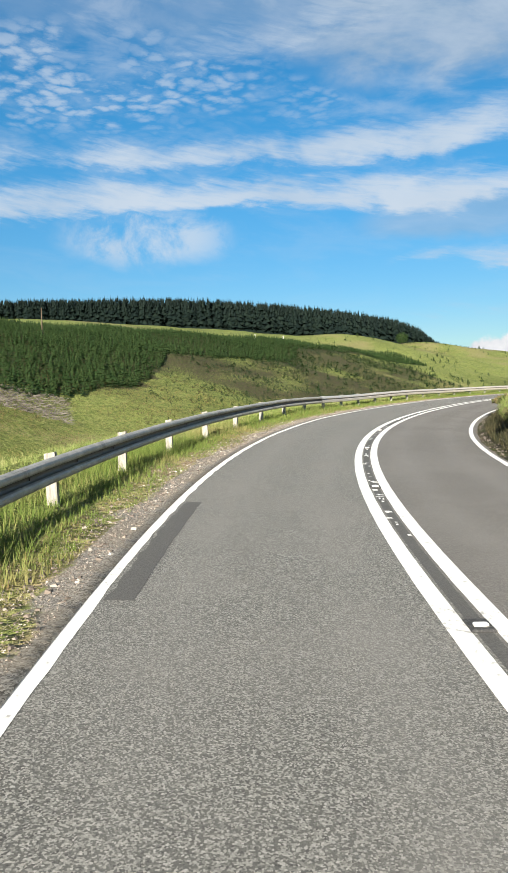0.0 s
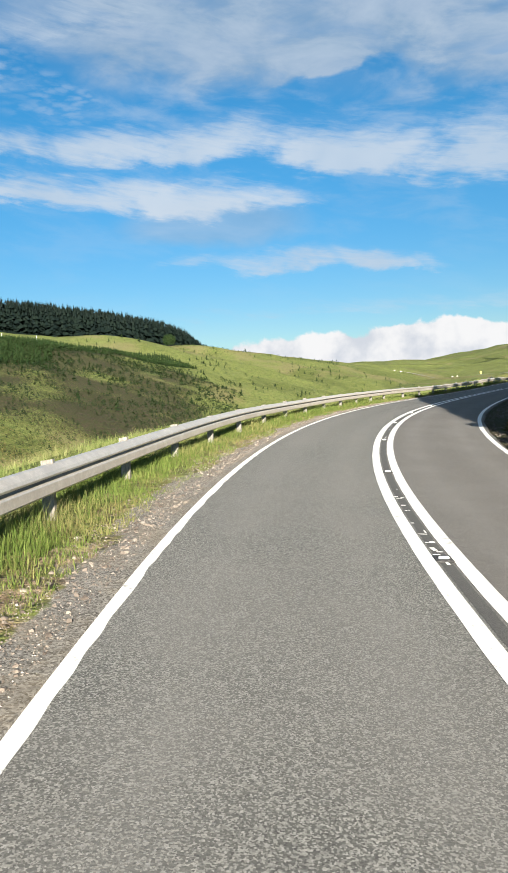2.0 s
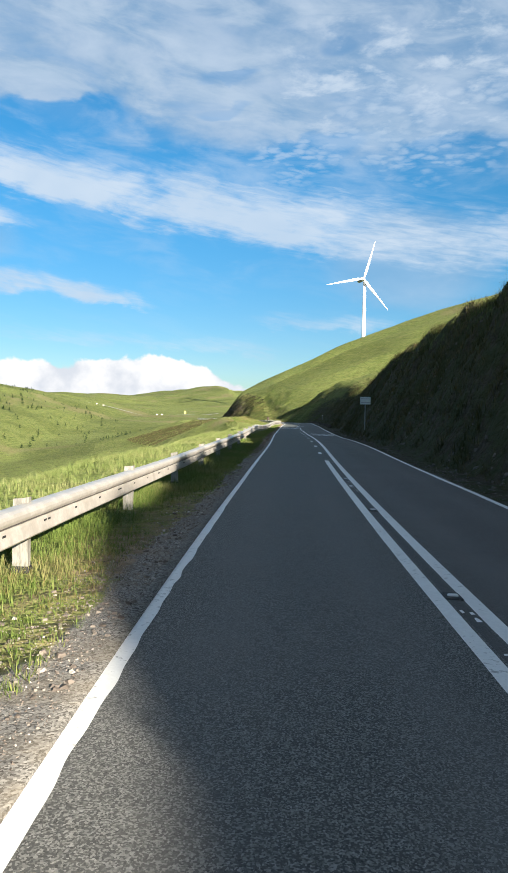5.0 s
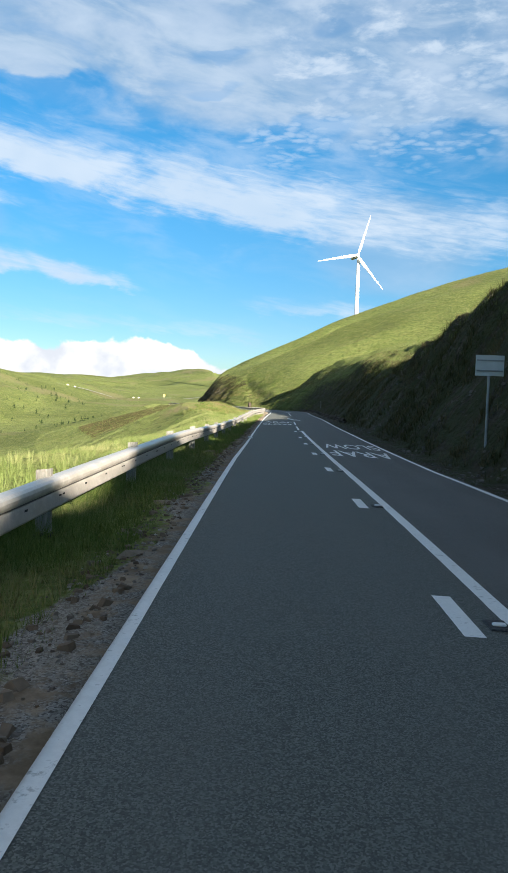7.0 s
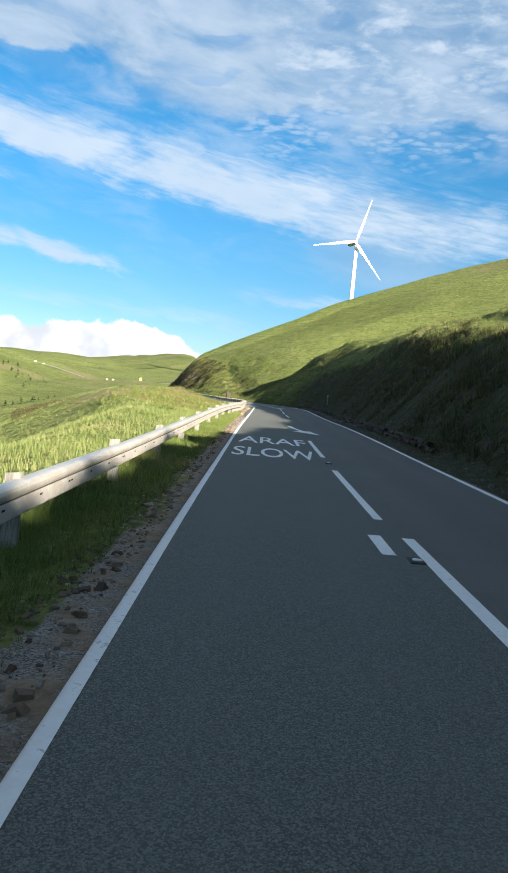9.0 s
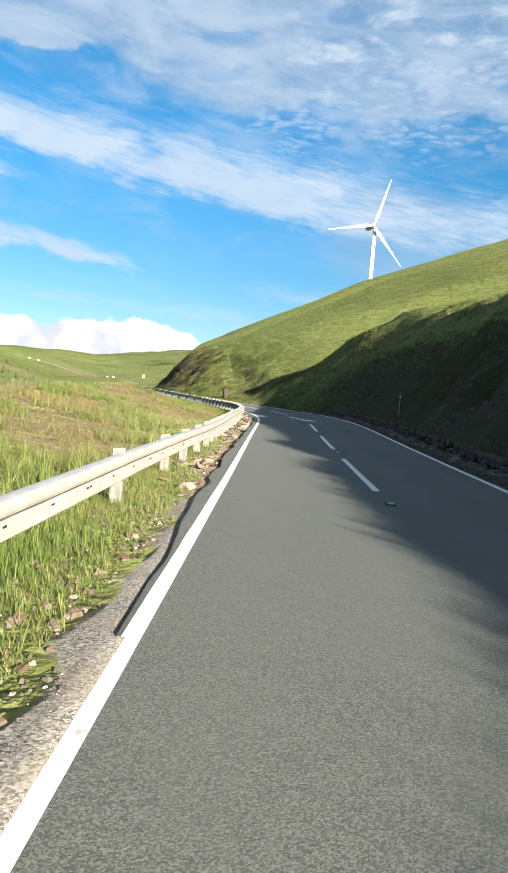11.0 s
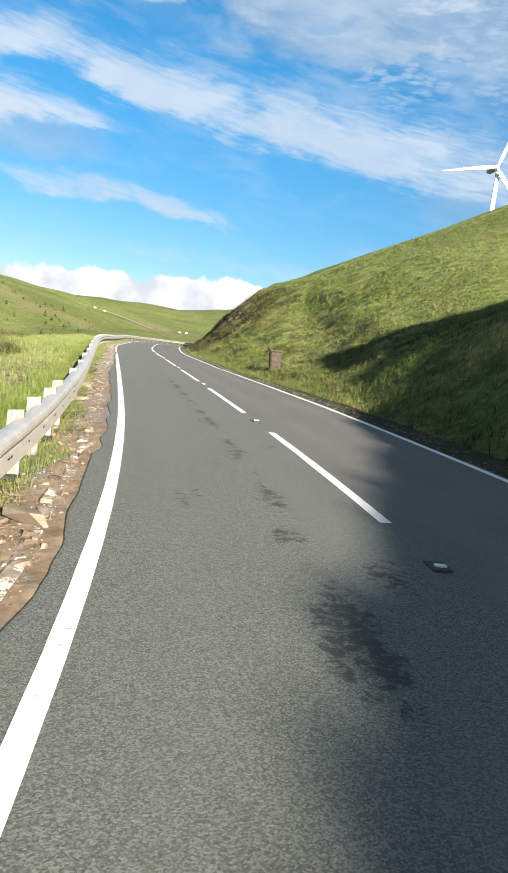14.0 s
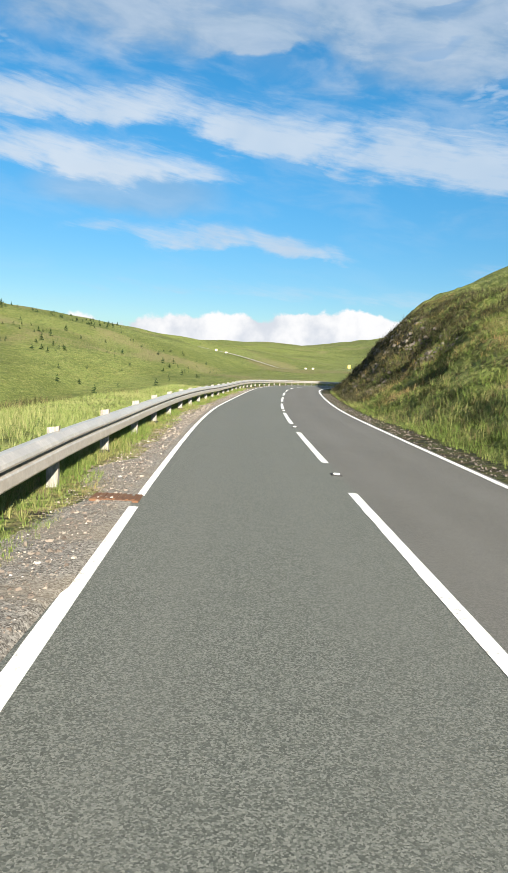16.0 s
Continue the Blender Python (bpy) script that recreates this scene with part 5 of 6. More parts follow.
def place(name, P, count, high, wide, lean, mat, label, shape=None):
    k = len(P)
    P = np.repeat(P, count, 0)
    size = np.repeat(0.6 + 0.8 * rng.rand(k), count) * (0.65 + 0.7 * rng.rand(k * count))
    if shape is not None:
        size *= np.repeat(shape, count)
    a = rng.rand(len(P)) * 2 * np.pi
    out = rng.rand(len(P)) ** 0.7
    hgt, w = high * size, wide * (0.7 + 0.6 * rng.rand(len(P)))
    spread = high * 0.22
    root = P + np.stack([np.cos(a) * out * spread, np.sin(a) * out * spread, 0 * a], -1)
    side = np.stack([-np.sin(a), np.cos(a), 0 * a], -1) * w[:, None] / 2
    bend = np.stack([np.cos(a) * hgt * lean * out, np.sin(a) * hgt * lean * out, hgt], -1)
    tip = root + bend * [1.0, 1.0, 0.95]
    V = np.stack([root - side, root + side, tip], 1)
    F = np.arange(len(P) * 3).reshape(-1, 3)
    me = mesh_of(name, V.reshape(-1, 3), F)
    me.materials.append(mat)
    return tagged(new(name, me), label, "grass", kind="stuff")


def strip(s0, s1, n0, n1, per):
    k = int((s1 - s0) * abs(n1 - n0) * per)
    return s0 + (s1 - s0) * rng.rand(k), n0 + (n1 - n0) * rng.rand(k)


def keep(s, n, ok):
    return s[ok], n[ok]


# verge between grit and rail, with bare gaps
s, n = strip(2, 330, -4.9, -3.1, 150)
x, y, _ = on_road(s, n).T
g0 = np.interp(s, [-20, 60, 90, 110, 200, 262, 400], [0.46, 0.46, 0.50, 0.30, 0.5, 0.7, 0.42])
edge = (-LANE_L - 0.14) - n
clear = step(s, 210, 218) * (1 - step(s, 236, 246))
ok = (edge > g0 * (0.45 + 0.8 * lumps(x, y, 1.1, 31))) & (lumps(x, y, 1.8, 32) > 0.06 + 0.6 * clear * (edge < 2.2))
s, n = keep(s, n, ok)
x, y, _ = on_road(s, n).T
edge = (-LANE_L - 0.14) - n
tufts("verge_grass", s, n, 6, 0.17, 0.010, 0.9, blades, "fresh green verge grass under the barrier", (0.45 + 0.75 * step(edge, 0.5, 1.4)) * (0.5 + 0.9 * lumps(x, y, 2.2, 33)))
s, n = strip(2, 330, -12, -4.6, 34)
x, y, _ = on_road(s, n).T
thin = rng.rand(len(s)) < np.interp(-n, [4.6, 7, 12], [1.0, 0.9, 0.55]) * np.where((s > 204) & (s < 256), 0.25 + 0.75 * step(lumps(x, y, 1.7, 74), 0.3, 0.6), 1.0) * (1 - 0.85 * np.exp(-((s - 249) / 4.5) ** 2 - ((n + 5.4) / 1.5) ** 2))
s, n, x, y = s[thin], n[thin], x[thin], y[thin]
tanned = (s > 200) & (s < 255) & (lumps(x, y, 4.0, 39) * 0.6 + lumps(x, y, 1.2, 73) * 0.4 > 0.36)
tufts("tall_grass", s[~tanned], n[~tanned], 7, 0.22, 0.011, 0.9, hay, "tall seeding grass beyond the barrier", 0.55 + 0.75 * lumps(x, y, 3.0, 34)[~tanned])
tufts("dry_grass", s[tanned], n[tanned], 8, 0.20, 0.009, 0.9, dry, "tawny dry grass on the raised verge", 0.55 + 0.75 * lumps(x, y, 3.0, 34)[tanned])
s, n = strip(196, 258, -13, -4.3, 9)
x, y, _ = on_road(s, n).T
s, n = keep(s, n, lumps(x, y, 1.6, 79) > 0.70)
tufts("verge_weeds", s, n, 16, 0.34, 0.020, 1.1, blades, "dark green weeds on the raised verge")
s, n = strip(2, 330, -40, -11.5, 4.6)
x, y, _ = on_road(s, n).T
tufts("rough_grass", s, n, 6, 0.19, 0.022, 1.2, hay, "rough pasture grass on the valley side", 0.5 + 0.8 * lumps(x, y, 4, 46))
s, n = strip(2, 330, -4.4, -2.95, 50)
x, y, _ = on_road(s, n).T
edge = EDGE_L - n
s, n = keep(s, n, (edge > 0.25 + 0.7 * lumps(x, y, 0.9, 44)) & (lumps(x, y, 1.3, 45) > 0.45))
tufts("dry_grass", s, n, 5, 0.09, 0.007, 1.2, dry, "short straw-coloured grass at the gravel edge")
s, n = strip(98, 204, -4.3, -3.12, 125)
x, y, _ = on_road(s, n).T
s, n = keep(s, n, EDGE_L - n > 0.22 + 0.35 * lumps(x, y, 0.8, 54))
tufts("verge_grass", s, n, 6, 0.13, 0.010, 0.9, blades, "thick green grass in the shade of the bank")
# bank on the other side
s, n = strip(20, 330, 3.55, 13.0, 12)
x, y, _ = on_road(s, n).T
ok = (lumps(x, y, 2.0, 35) > 0.36) | (s > 245)
s, n = keep(s, n, ok & (n > 3.7 + 0.4 * lumps(on_road(s, n)[:, 0], on_road(s, n)[:, 1], 1.0, 36)))
x, y, _ = on_road(s, n).T
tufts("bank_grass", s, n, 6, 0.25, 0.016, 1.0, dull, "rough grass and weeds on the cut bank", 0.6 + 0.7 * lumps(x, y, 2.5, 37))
s, n = strip(24, 62, 3.9, 6.4, 60)
x, y, _ = on_road(s, n).T
tufts("bend_grass", s, n, 7, 0.42, 0.012, 0.8, hay, "tall yellow-green grass on the bank inside the bend", 0.5 + 0.8 * lumps(x, y, 1.6, 82))
s, n = strip(24, 60, 3.35, 4.3, 40)
tufts("bank_heather", s, n, 7, 0.22, 0.018, 1.1, heather, "dark heather hanging over the low cut inside the bend")
s, n = strip(240, 335, 3.4, 6.5, 42)
s, n = keep(s, n, n > np.interp(s, [240, 262, 276], [4.0, 3.9, 3.75]))
x, y, _ = on_road(s, n).T
tufts("lush_grass", s, n, 6, 0.20, 0.008, 0.9, blades, "lush grass at the foot of the bank", 0.5 + 0.9 * lumps(x, y, 1.8, 47))
s, n = strip(30, 345, 12, 50, 4.2)
x, y, _ = on_road(s, n).T
tufts("hill_grass", s, n, 6, 0.20, 0.026, 1.2, hay, "tussocky pasture on the hillside", 0.5 + 0.8 * lumps(x, y, 5, 38))
s, n = strip(60, 345, 10, 60, 3.6)
x, y, _ = on_road(s, n).T
s, n = keep(s, n, lumps(x, y, 1.9, 67) > 0.56)
tufts("hill_tussocks", s, n, 14, 0.26, 0.022, 1.2, hay, "coarse tussocks on the sunny hillside")
s, n = strip(255, 326, 6.0, 20.0, 16)
x, y, _ = on_road(s, n).T
tufts("knoll_grass", s, n, 9, 0.15, 0.013, 1.3, blades, "rough green grass on the knoll", 0.3 + 1.2 * step(lumps(x, y, 1.6, 48), 0.3, 0.8))
s, n = strip(285, 320, 4.2, 17.0, 11)
x, y, _ = on_road(s, n).T
s, n = keep(s, n, lumps(x, y, 1.7, 56) > 0.58)
tufts("knoll_grass", s, n, 7, 0.30, 0.018, 1.0, blades, "coarse green tussocks on the knoll")
# Weeds that also darken the cut, as its shade does.
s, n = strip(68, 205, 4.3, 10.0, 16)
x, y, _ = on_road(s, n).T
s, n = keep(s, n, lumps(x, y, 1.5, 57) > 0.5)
tufts("bank_heather", s, n, 8, 0.36, 0.022, 1.0, dull, "heather and weeds, darkened for the shade on the cut bank")
s, n = strip(250, 312, -30, -6, 15)
x, y, _ = on_road(s, n).T
s, n = keep(s, n, (lumps(x, y, 2.2, 69) > 0.42) & (n < -6 - 5 * lumps(x, y, 7, 70)))
tufts("spur_heather", s, n, 8, 0.36, 0.024, 1.0, dull, "dark heather and rushes on the spur below the road")
# The heather's dark tone also stands in for the flank's shade.
s, n = strip(312, 350, 4.0, 15.0, 14)
x, y, _ = on_road(s, n).T
s, n = keep(s, n, lumps(x, y, 1.4, 71) > 0.42)
tufts("knoll_heather", s, n, 8, 0.40, 0.024, 1.0, heather, "heather on the steep flank of the knoll, its shade in the colour")
s, n = strip(300, 350, 4.6, 14.0, 9)
x, y, _ = on_road(s, n).T
s, n = keep(s, n, lumps(x, y, 1.8, 85) > 0.48)
tufts("dead_heather", s, n, 9, 0.26, 0.016, 1.2, dry, "pale dead grass and heather on the rocky flank of the knoll")
s, n = strip(60, 245, 7.8, 10.8, 13)
tufts("brow_grass", s, n, 6, 0.36, 0.009, 0.6, hay, "pale tall grass along the brow of the bank")


def scatter(x0, x1, y0, y1, k):
    return x0 + (x1 - x0) * rng.rand(k), y0 + (y1 - y0) * rng.rand(k)


# olive tussocks on the slope below the plantation
x, y = scatter(-125, -45, 55, 250, 26000)
z, ls, ln = land(x, y)
ok = (ln < -34) & (lumps(x, y, 3.2, 83) > 0.42) & (np.hypot(x + 8.7, y - 10.5) < 175)
place("slope_tussocks", np.stack([x, y, z - 0.08], -1)[ok], 8, 0.34, 0.035, 1.1, dry, "olive and straw tussocks below the plantation")
x, y = scatter(-125, -45, 55, 250, 24000)
z, ls, ln = land(x, y)
ok = (ln < -30) & (lumps(x, y, 4.5, 84) > 0.50) & (np.hypot(x + 8.7, y - 10.5) < 190)
place("slope_rushes", np.stack([x, y, z - 0.08], -1)[ok], 10, 0.42, 0.04, 1.0, dull, "dark rushes and heather below the plantation")
# tussocks on the hillside further off
x, y = scatter(30, 170, 150, 420, 34000)
z, ls, ln = land(x, y)
z = hill_z(x, y)
ok = (ln > 56) & (ln < 150) & (lumps(x, y, 2.6, 66) > 0.4)
place("hill_tussocks", np.stack([x, y, z - 0.1], -1)[ok], 9, 0.28, 0.05, 1.2, hay, "tussocks on the far hillside")


# ---- stones at the broken road edge ----
def stone_mesh(seed, flat):
    """A split block: the hull of a few points thrown in a flat box."""
    r = random.Random(seed)
    bm = bmesh.new()
    for k in range(11):
        q = Vector((r.uniform(-1, 1), r.uniform(-1, 1), r.uniform(-1, 1)))
        q *= 0.5 / max(abs(c) for c in q) * r.uniform(0.75, 1.0)
        bm.verts.new((q.x, q.y * 0.8, q.z * flat))
    made = bmesh.ops.convex_hull(bm, input=bm.verts[:])
    bmesh.ops.delete(bm, geom=[v for v in made["geom_interior"] if isinstance(v, bmesh.types.BMVert)], context="VERTS")
    me = bpy.data.meshes.new("stone")
    bm.to_mesh(me)
    bm.free()
    me.materials.append(rock)
    return me


stones = [stone_mesh(k, 0.28 + 0.08 * (k % 5)) for k in range(12)]
rubble = tagged(empty("rubble", Matrix()), "loose broken brown stones where the road edge has crumbled", "rubble")
for k in range(210):
    a = (201 + 47 * rng.rand() if k < 150 else 248 + 18 * rng.rand()) if k < 182 else 118 + 60 * rng.rand()
    n = EDGE_L - 0.42 - abs(rng.randn()) * 0.34 if k < 182 else EDGE_L - 0.2 - abs(rng.randn()) * 0.2
    if n < -4.2:
        continue
    size = 0.08 + 0.30 * rng.rand() ** 2.4
    p = on_road([a], [n])[0]
    g = foot(a, n)
    part("stone", stones[k % 12], None, rubble, m=pose(p[0], p[1], p[2] + g + size * 0.06, rng.randn() * 11, rng.randn() * 11, rng.rand() * 360) @ Matrix.Diagonal((size * 1.3, size, size, 1)))


def kerb_stone(s, n, long, seed):
    bm = bmesh.new()
    box(bm, 0.13, long, 0.16, (0, 0, 0), 0.015)
    bmesh.ops.subdivide_edges(bm, edges=bm.edges[:], cuts=2)
    for v in bm.verts:
        v.co += Vector((noise.noise(v.co * 7 + Vector((seed, 0, 0))), noise.noise(v.co * 6 + Vector((0, seed, 0))), noise.noise(v.co * 7 + Vector((0, 0, seed))))) * 0.028
    me = bpy.data.meshes.new("kerb_stone")
    bm.to_mesh(me)
    bm.free()
    me.materials.append(flaked_kerb)
    ob = new("kerb_stone", me)
    ob.matrix_world = frame_at(s, n, -0.10) @ pose(0, 0, 0, seed * 1.7 % 7 - 3, seed * 2.9 % 9 - 4, seed * 3.1 % 10 - 5)
    return tagged(ob, "chipped old kerb stone with flaked white paint", "kerb stone", group="kerb stones at the broken edge")


a = 219.5
for k in range(22):
    long = 0.28 + 0.5 * rng.rand()
    kerb_stone(a + long / 2, EDGE_L - 0.33 + 0.03 * rng.randn(), long, k + 1)
    a += long + 0.03 + (0.5 if rng.rand() < 0.12 else 0.0)
    if a > 233:
        break
a = 243.0
for k in range(12):
    long = 0.3 + 0.4 * rng.rand()
    kerb_stone(a + long / 2, EDGE_L - 0.36 + 0.04 * rng.randn(), long, k + 40)
    a += long + 0.1 + 0.5 * rng.rand()


def broken_slab(s, n, wide, long, seed):
    """A piece of road surface that has broken away at the edge and tilts outwards."""
    r = random.Random(seed)
    bm = bmesh.new()
    k = 11
    rim = [(math.cos(6.283 * (i + r.uniform(-0.3, 0.3)) / k) * wide * r.uniform(0.3, 0.62), math.sin(6.283 * (i + r.uniform(-0.3, 0.3)) / k) * long * r.uniform(0.3, 0.62)) for i in range(k)]
    top = [bm.verts.new((a, b, 0.05 + r.uniform(-0.006, 0.006))) for a, b in rim]
    low = [bm.verts.new((a * 0.93, b * 0.95, -0.06)) for a, b in rim]
    bm.faces.new(top)
    bm.faces.new(low[::-1])
    for i in range(k):
        bm.faces.new((low[i], low[(i + 1) % k], top[(i + 1) % k], top[i]))
    me = bpy.data.meshes.new("asphalt_slab")
    bm.to_mesh(me)
    bm.free()
    me.materials.append(patch)
    ob = new("asphalt_slab", me)
    ob.matrix_world = frame_at(s, n, foot(s, n) + 0.03) @ pose(0, 0, 0, r.uniform(-9, 9), r.uniform(-16, -5), r.uniform(-25, 25))
    return tagged(ob, "broken slab of grey road surface tilting into the wash-out", "asphalt slab", group="broken slabs at the road edge")


for k, (a, n, wide, long) in enumerate(((231.6, 0.44, 0.34, 0.5), (244.0, 0.46, 0.36, 0.6), (221.0, 0.62, 0.28, 0.4))):
    broken_slab(a, EDGE_L - n, wide, long, 90 + k)


def low_wall(s0, s1, n):
    """Two rough courses of dark stone that hold the foot of the bank."""
    root = tagged(empty("low_wall", frame_at(s0, n, 0.0)), "low dark dry-stone wall at the foot of the bank", "stone wall")
    inv = root.matrix_world.inverted()
    r = random.Random(5)
    shapes = []
    for k in range(8):
        me = stone_mesh(200 + k, 0.62)
        me.materials.clear()
        me.materials.append(old_stone)
        shapes.append(me)
    for row in range(2):
        a = s0 + 0.2 * row
        while a < s1:
            long = r.uniform(0.34, 0.66)
            g = foot(a, n)
            if r.random() > 0.12 * row:
                m = frame_at(a + long / 2, n + 0.06 * row + r.uniform(-0.04, 0.04), g + 0.10 + 0.17 * row) @ pose(0, 0, 0, r.uniform(-6, 6), r.uniform(-6, 6), 90 + r.uniform(-8, 8)) @ Matrix.Diagonal((long * 1.12, 0.36, 0.36, 1))
                part("stone", shapes[r.randrange(8)], None, root, m=inv @ m)
            a += long * 0.98
    return root


low_wall(178.0, 243.0, 4.1)


# ---- trees ----
def spruce(tiers, around, seed, slim=0.20):
    """A small spruce, one metre high: a stem and tiers of drooping boughs as many small faces."""
    r = np.random.RandomState(seed)
    V, F = [], []

    def tri(a, b, c):
        i = len(V)
        V.extend((a, b, c))
        F.append((i, i + 1, i + 2))
    for t in range(tiers):
        for k in range(around):
            u = min(0.97, (t + 0.95 * r.rand()) / tiers) if t else 0.0
            z = 0.06 + 0.88 * u
            rad = slim * (1 - u) ** 0.85 + 0.012
            a = 2 * math.pi * (k + r.rand()) / around + t
            q = rad * (0.7 + 0.5 * r.rand())
            w = 0.55 * q
            c, s_ = math.cos(a), math.sin(a)
            tipp = (c * q, s_ * q, z - 0.10 * rad / slim + 0.03 * r.rand())
            tri((c * 0.01 - s_ * w * 0.2, s_ * 0.01 + c * w * 0.2, z + 0.11), (c * q * 0.7 + s_ * w, s_ * q * 0.7 - c * w, z - 0.03), tipp)
            tri((c * 0.01 + s_ * w * 0.2, s_ * 0.01 - c * w * 0.2, z + 0.11), tipp, (c * q * 0.7 - s_ * w, s_ * q * 0.7 + c * w, z - 0.03))
    return np.array(V), np.array(F)


def wood(name, P, sizes, mat, label, tiers=7, around=6, slim=0.2, cat="trees"):
    kinds = [spruce(tiers, around, k, slim) for k in range(5)]
    Vs, Fs, off = [], [], 0
    for i, (p, h) in enumerate(zip(P, sizes)):
        v, f = kinds[i % 5]
        a = i * 2.4
        c, s_ = math.cos(a), math.sin(a)
        q = np.stack([v[:, 0] * c - v[:, 1] * s_, v[:, 0] * s_ + v[:, 1] * c, v[:, 2]], -1) * h + p
        Vs.append(q)
        Fs.append(f + off)
        off += len(v)
    me = mesh_of(name, np.concatenate(Vs), np.concatenate(Fs))
    me.materials.append(mat)
    return tagged(new(name, me), label, cat, kind="stuff")


EYE0 = np.array([-8.7, 10.5, 2.1])


def from_start(az, d):
    a = np.radians(az)
    return EYE0[0] - np.sin(a) * d, EYE0[1] + np.cos(a) * d


# old dark forest behind the crest of the hill across the valley
az = 14.2 + 42 * rng.rand(9500)
deep = rng.rand(len(az))
d = np.interp(az, [14, 20, 30, 40, 56], [566, 508, 456, 428, 394]) + deep * 60
x, y = from_start(az, d)
z = height(x, y)
top = np.interp(az, [14.4, 15.9, 18.1, 20.2, 22.5, 26.9, 31.4, 36, 40.3, 44.6, 48.7, 56], [4.5, 5.3, 5.9, 6.3, 6.7, 7.3, 7.7, 8.0, 8.0, 7.9, 7.7, 7.6])
front = d - deep * 60
h = EYE0[2] + (front + 20) * np.tan(np.radians(top)) - z
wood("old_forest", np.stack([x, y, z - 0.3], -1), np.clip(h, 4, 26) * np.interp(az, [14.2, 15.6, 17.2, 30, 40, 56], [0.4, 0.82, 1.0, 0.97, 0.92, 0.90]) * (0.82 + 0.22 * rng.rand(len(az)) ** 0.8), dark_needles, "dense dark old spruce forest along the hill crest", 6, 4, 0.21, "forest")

# young plantation in rows below it
gu, gv = np.meshgrid(np.arange(60, 470, 1.5), np.arange(-200, 300, 2.0), indexing="ij")
u, v = gu.ravel() + 0.35 * rng.randn(gu.size), gv.ravel() + 0.22 * rng.randn(gu.size)
c, q = math.cos(radians(26)), math.sin(radians(26))
u, v = 230 + (u - 230) * c - (v - 40) * q, 40 + (u - 230) * q + (v - 40) * c
c, q = math.cos(radians(47)), math.sin(radians(47))
x, y = EYE0[0] - q * u - c * v, EYE0[1] + c * u - q * v
az, d = np.degrees(np.arctan2(EYE0[0] - x, y - EYE0[1])), np.hypot(x - EYE0[0], y - EYE0[1])
near = np.interp(az, [15, 16.6, 21.4, 25, 26, 32, 36, 37, 38.6, 44.5, 49, 60], [350, 330, 322, 300, 262, 226, 214, 190, 162, 141, 139, 135]) + 9 * (lumps(x, y, 11, 64) - 0.5)
past = np.interp(az, [15, 17.5, 22, 26.8, 31, 36, 40, 48.8, 60], [352, 372, 348, 330, 300, 286, 284, 258, 240])
ok = (d > near) & (d < past) & (az > 15.2) & (az < 60) & (lumps(x, y, 9, 41) > 0.07)
x, y = x[ok], y[ok]
wood("plantation", np.stack([x, y, height(x, y) - 0.1], -1), (1.6 + 0.9 * rng.rand(len(x))) * (0.8 + 0.35 * lumps(x, y, 22, 65)), needles, "young green spruce plantation in rows", 5, 5, 0.42, "plantation")

# scattered self-sown saplings
x, y = scatter(-165, -48, 120, 620, 900)
ok = (lumps(x, y, 38, 42) > 0.42) & (x < np.interp(y, [120, 300, 450, 620], [-78, -56, -30, 10]))
more_x, more_y = scatter(-70, 5, 340, 560, 130)
x, y = np.concatenate([x[ok], more_x]), np.concatenate([y[ok], more_y])
wood("saplings", np.stack([x, y, height(x, y) - 0.1], -1), 1.0 + 1.5 * rng.rand(len(x)) ** 2, needles, "scattered small dark spruce saplings on the hill", 4, 6, 0.46, "saplings")
az, d = 12 + 30 * rng.rand(15000), 150 + 190 * rng.rand(15000)
x, y = from_start(az, d)
ok = (lumps(x, y, 14, 52) * 0.7 + lumps(x, y, 4, 81) * 0.3 > 0.36) & (d < np.interp(az, [15, 21, 25, 26, 32, 36, 38, 42], [330, 322, 300, 262, 226, 214, 180, 150]))
x, y, d = x[ok], y[ok], d[ok]
wood("scrub", np.stack([x, y, height(x, y) - 0.1], -1), (0.45 + 1.2 * rng.rand(len(x)) ** 2) * np.interp(d, [150, 200, 260], [0.45, 0.6, 1.0]), needles, "low dark scrub on the cleared hillside", 3, 5, 0.6, "scrub")

# felled brash
x, y = from_start(43.8 + 12 * rng.rand(2400), 127 + 15 * rng.rand(2400))
P = np.stack([x, y, height(x, y) + 0.1], -1)
a = rng.rand(len(x)) * np.pi
l = 0.5 + 1.4 * rng.rand(len(x))
dv = np.stack([np.cos(a) * l / 2, np.sin(a) * l / 2, 0.15 * rng.randn(len(x))], -1)
sd = np.stack([-np.sin(a), np.cos(a), 0 * a], -1) * 0.03
upv = np.array([0, 0, 0.06])
V = np.stack([P - dv - sd, P + dv - sd, P + dv + sd, P - dv + sd, P - dv + upv, P + dv + upv], 1)
i = np.arange(len(x))[:, None] * 6
F = np.concatenate([i + [0, 1, 5], i + [0, 5, 4], i + [3, 4, 5], i + [3, 5, 2], i + [0, 4, 3], i + [1, 2, 5]], 1).reshape(-1, 3)
me = mesh_of("brash", V.reshape(-1, 3), F)
me.materials.append(dead_wood)
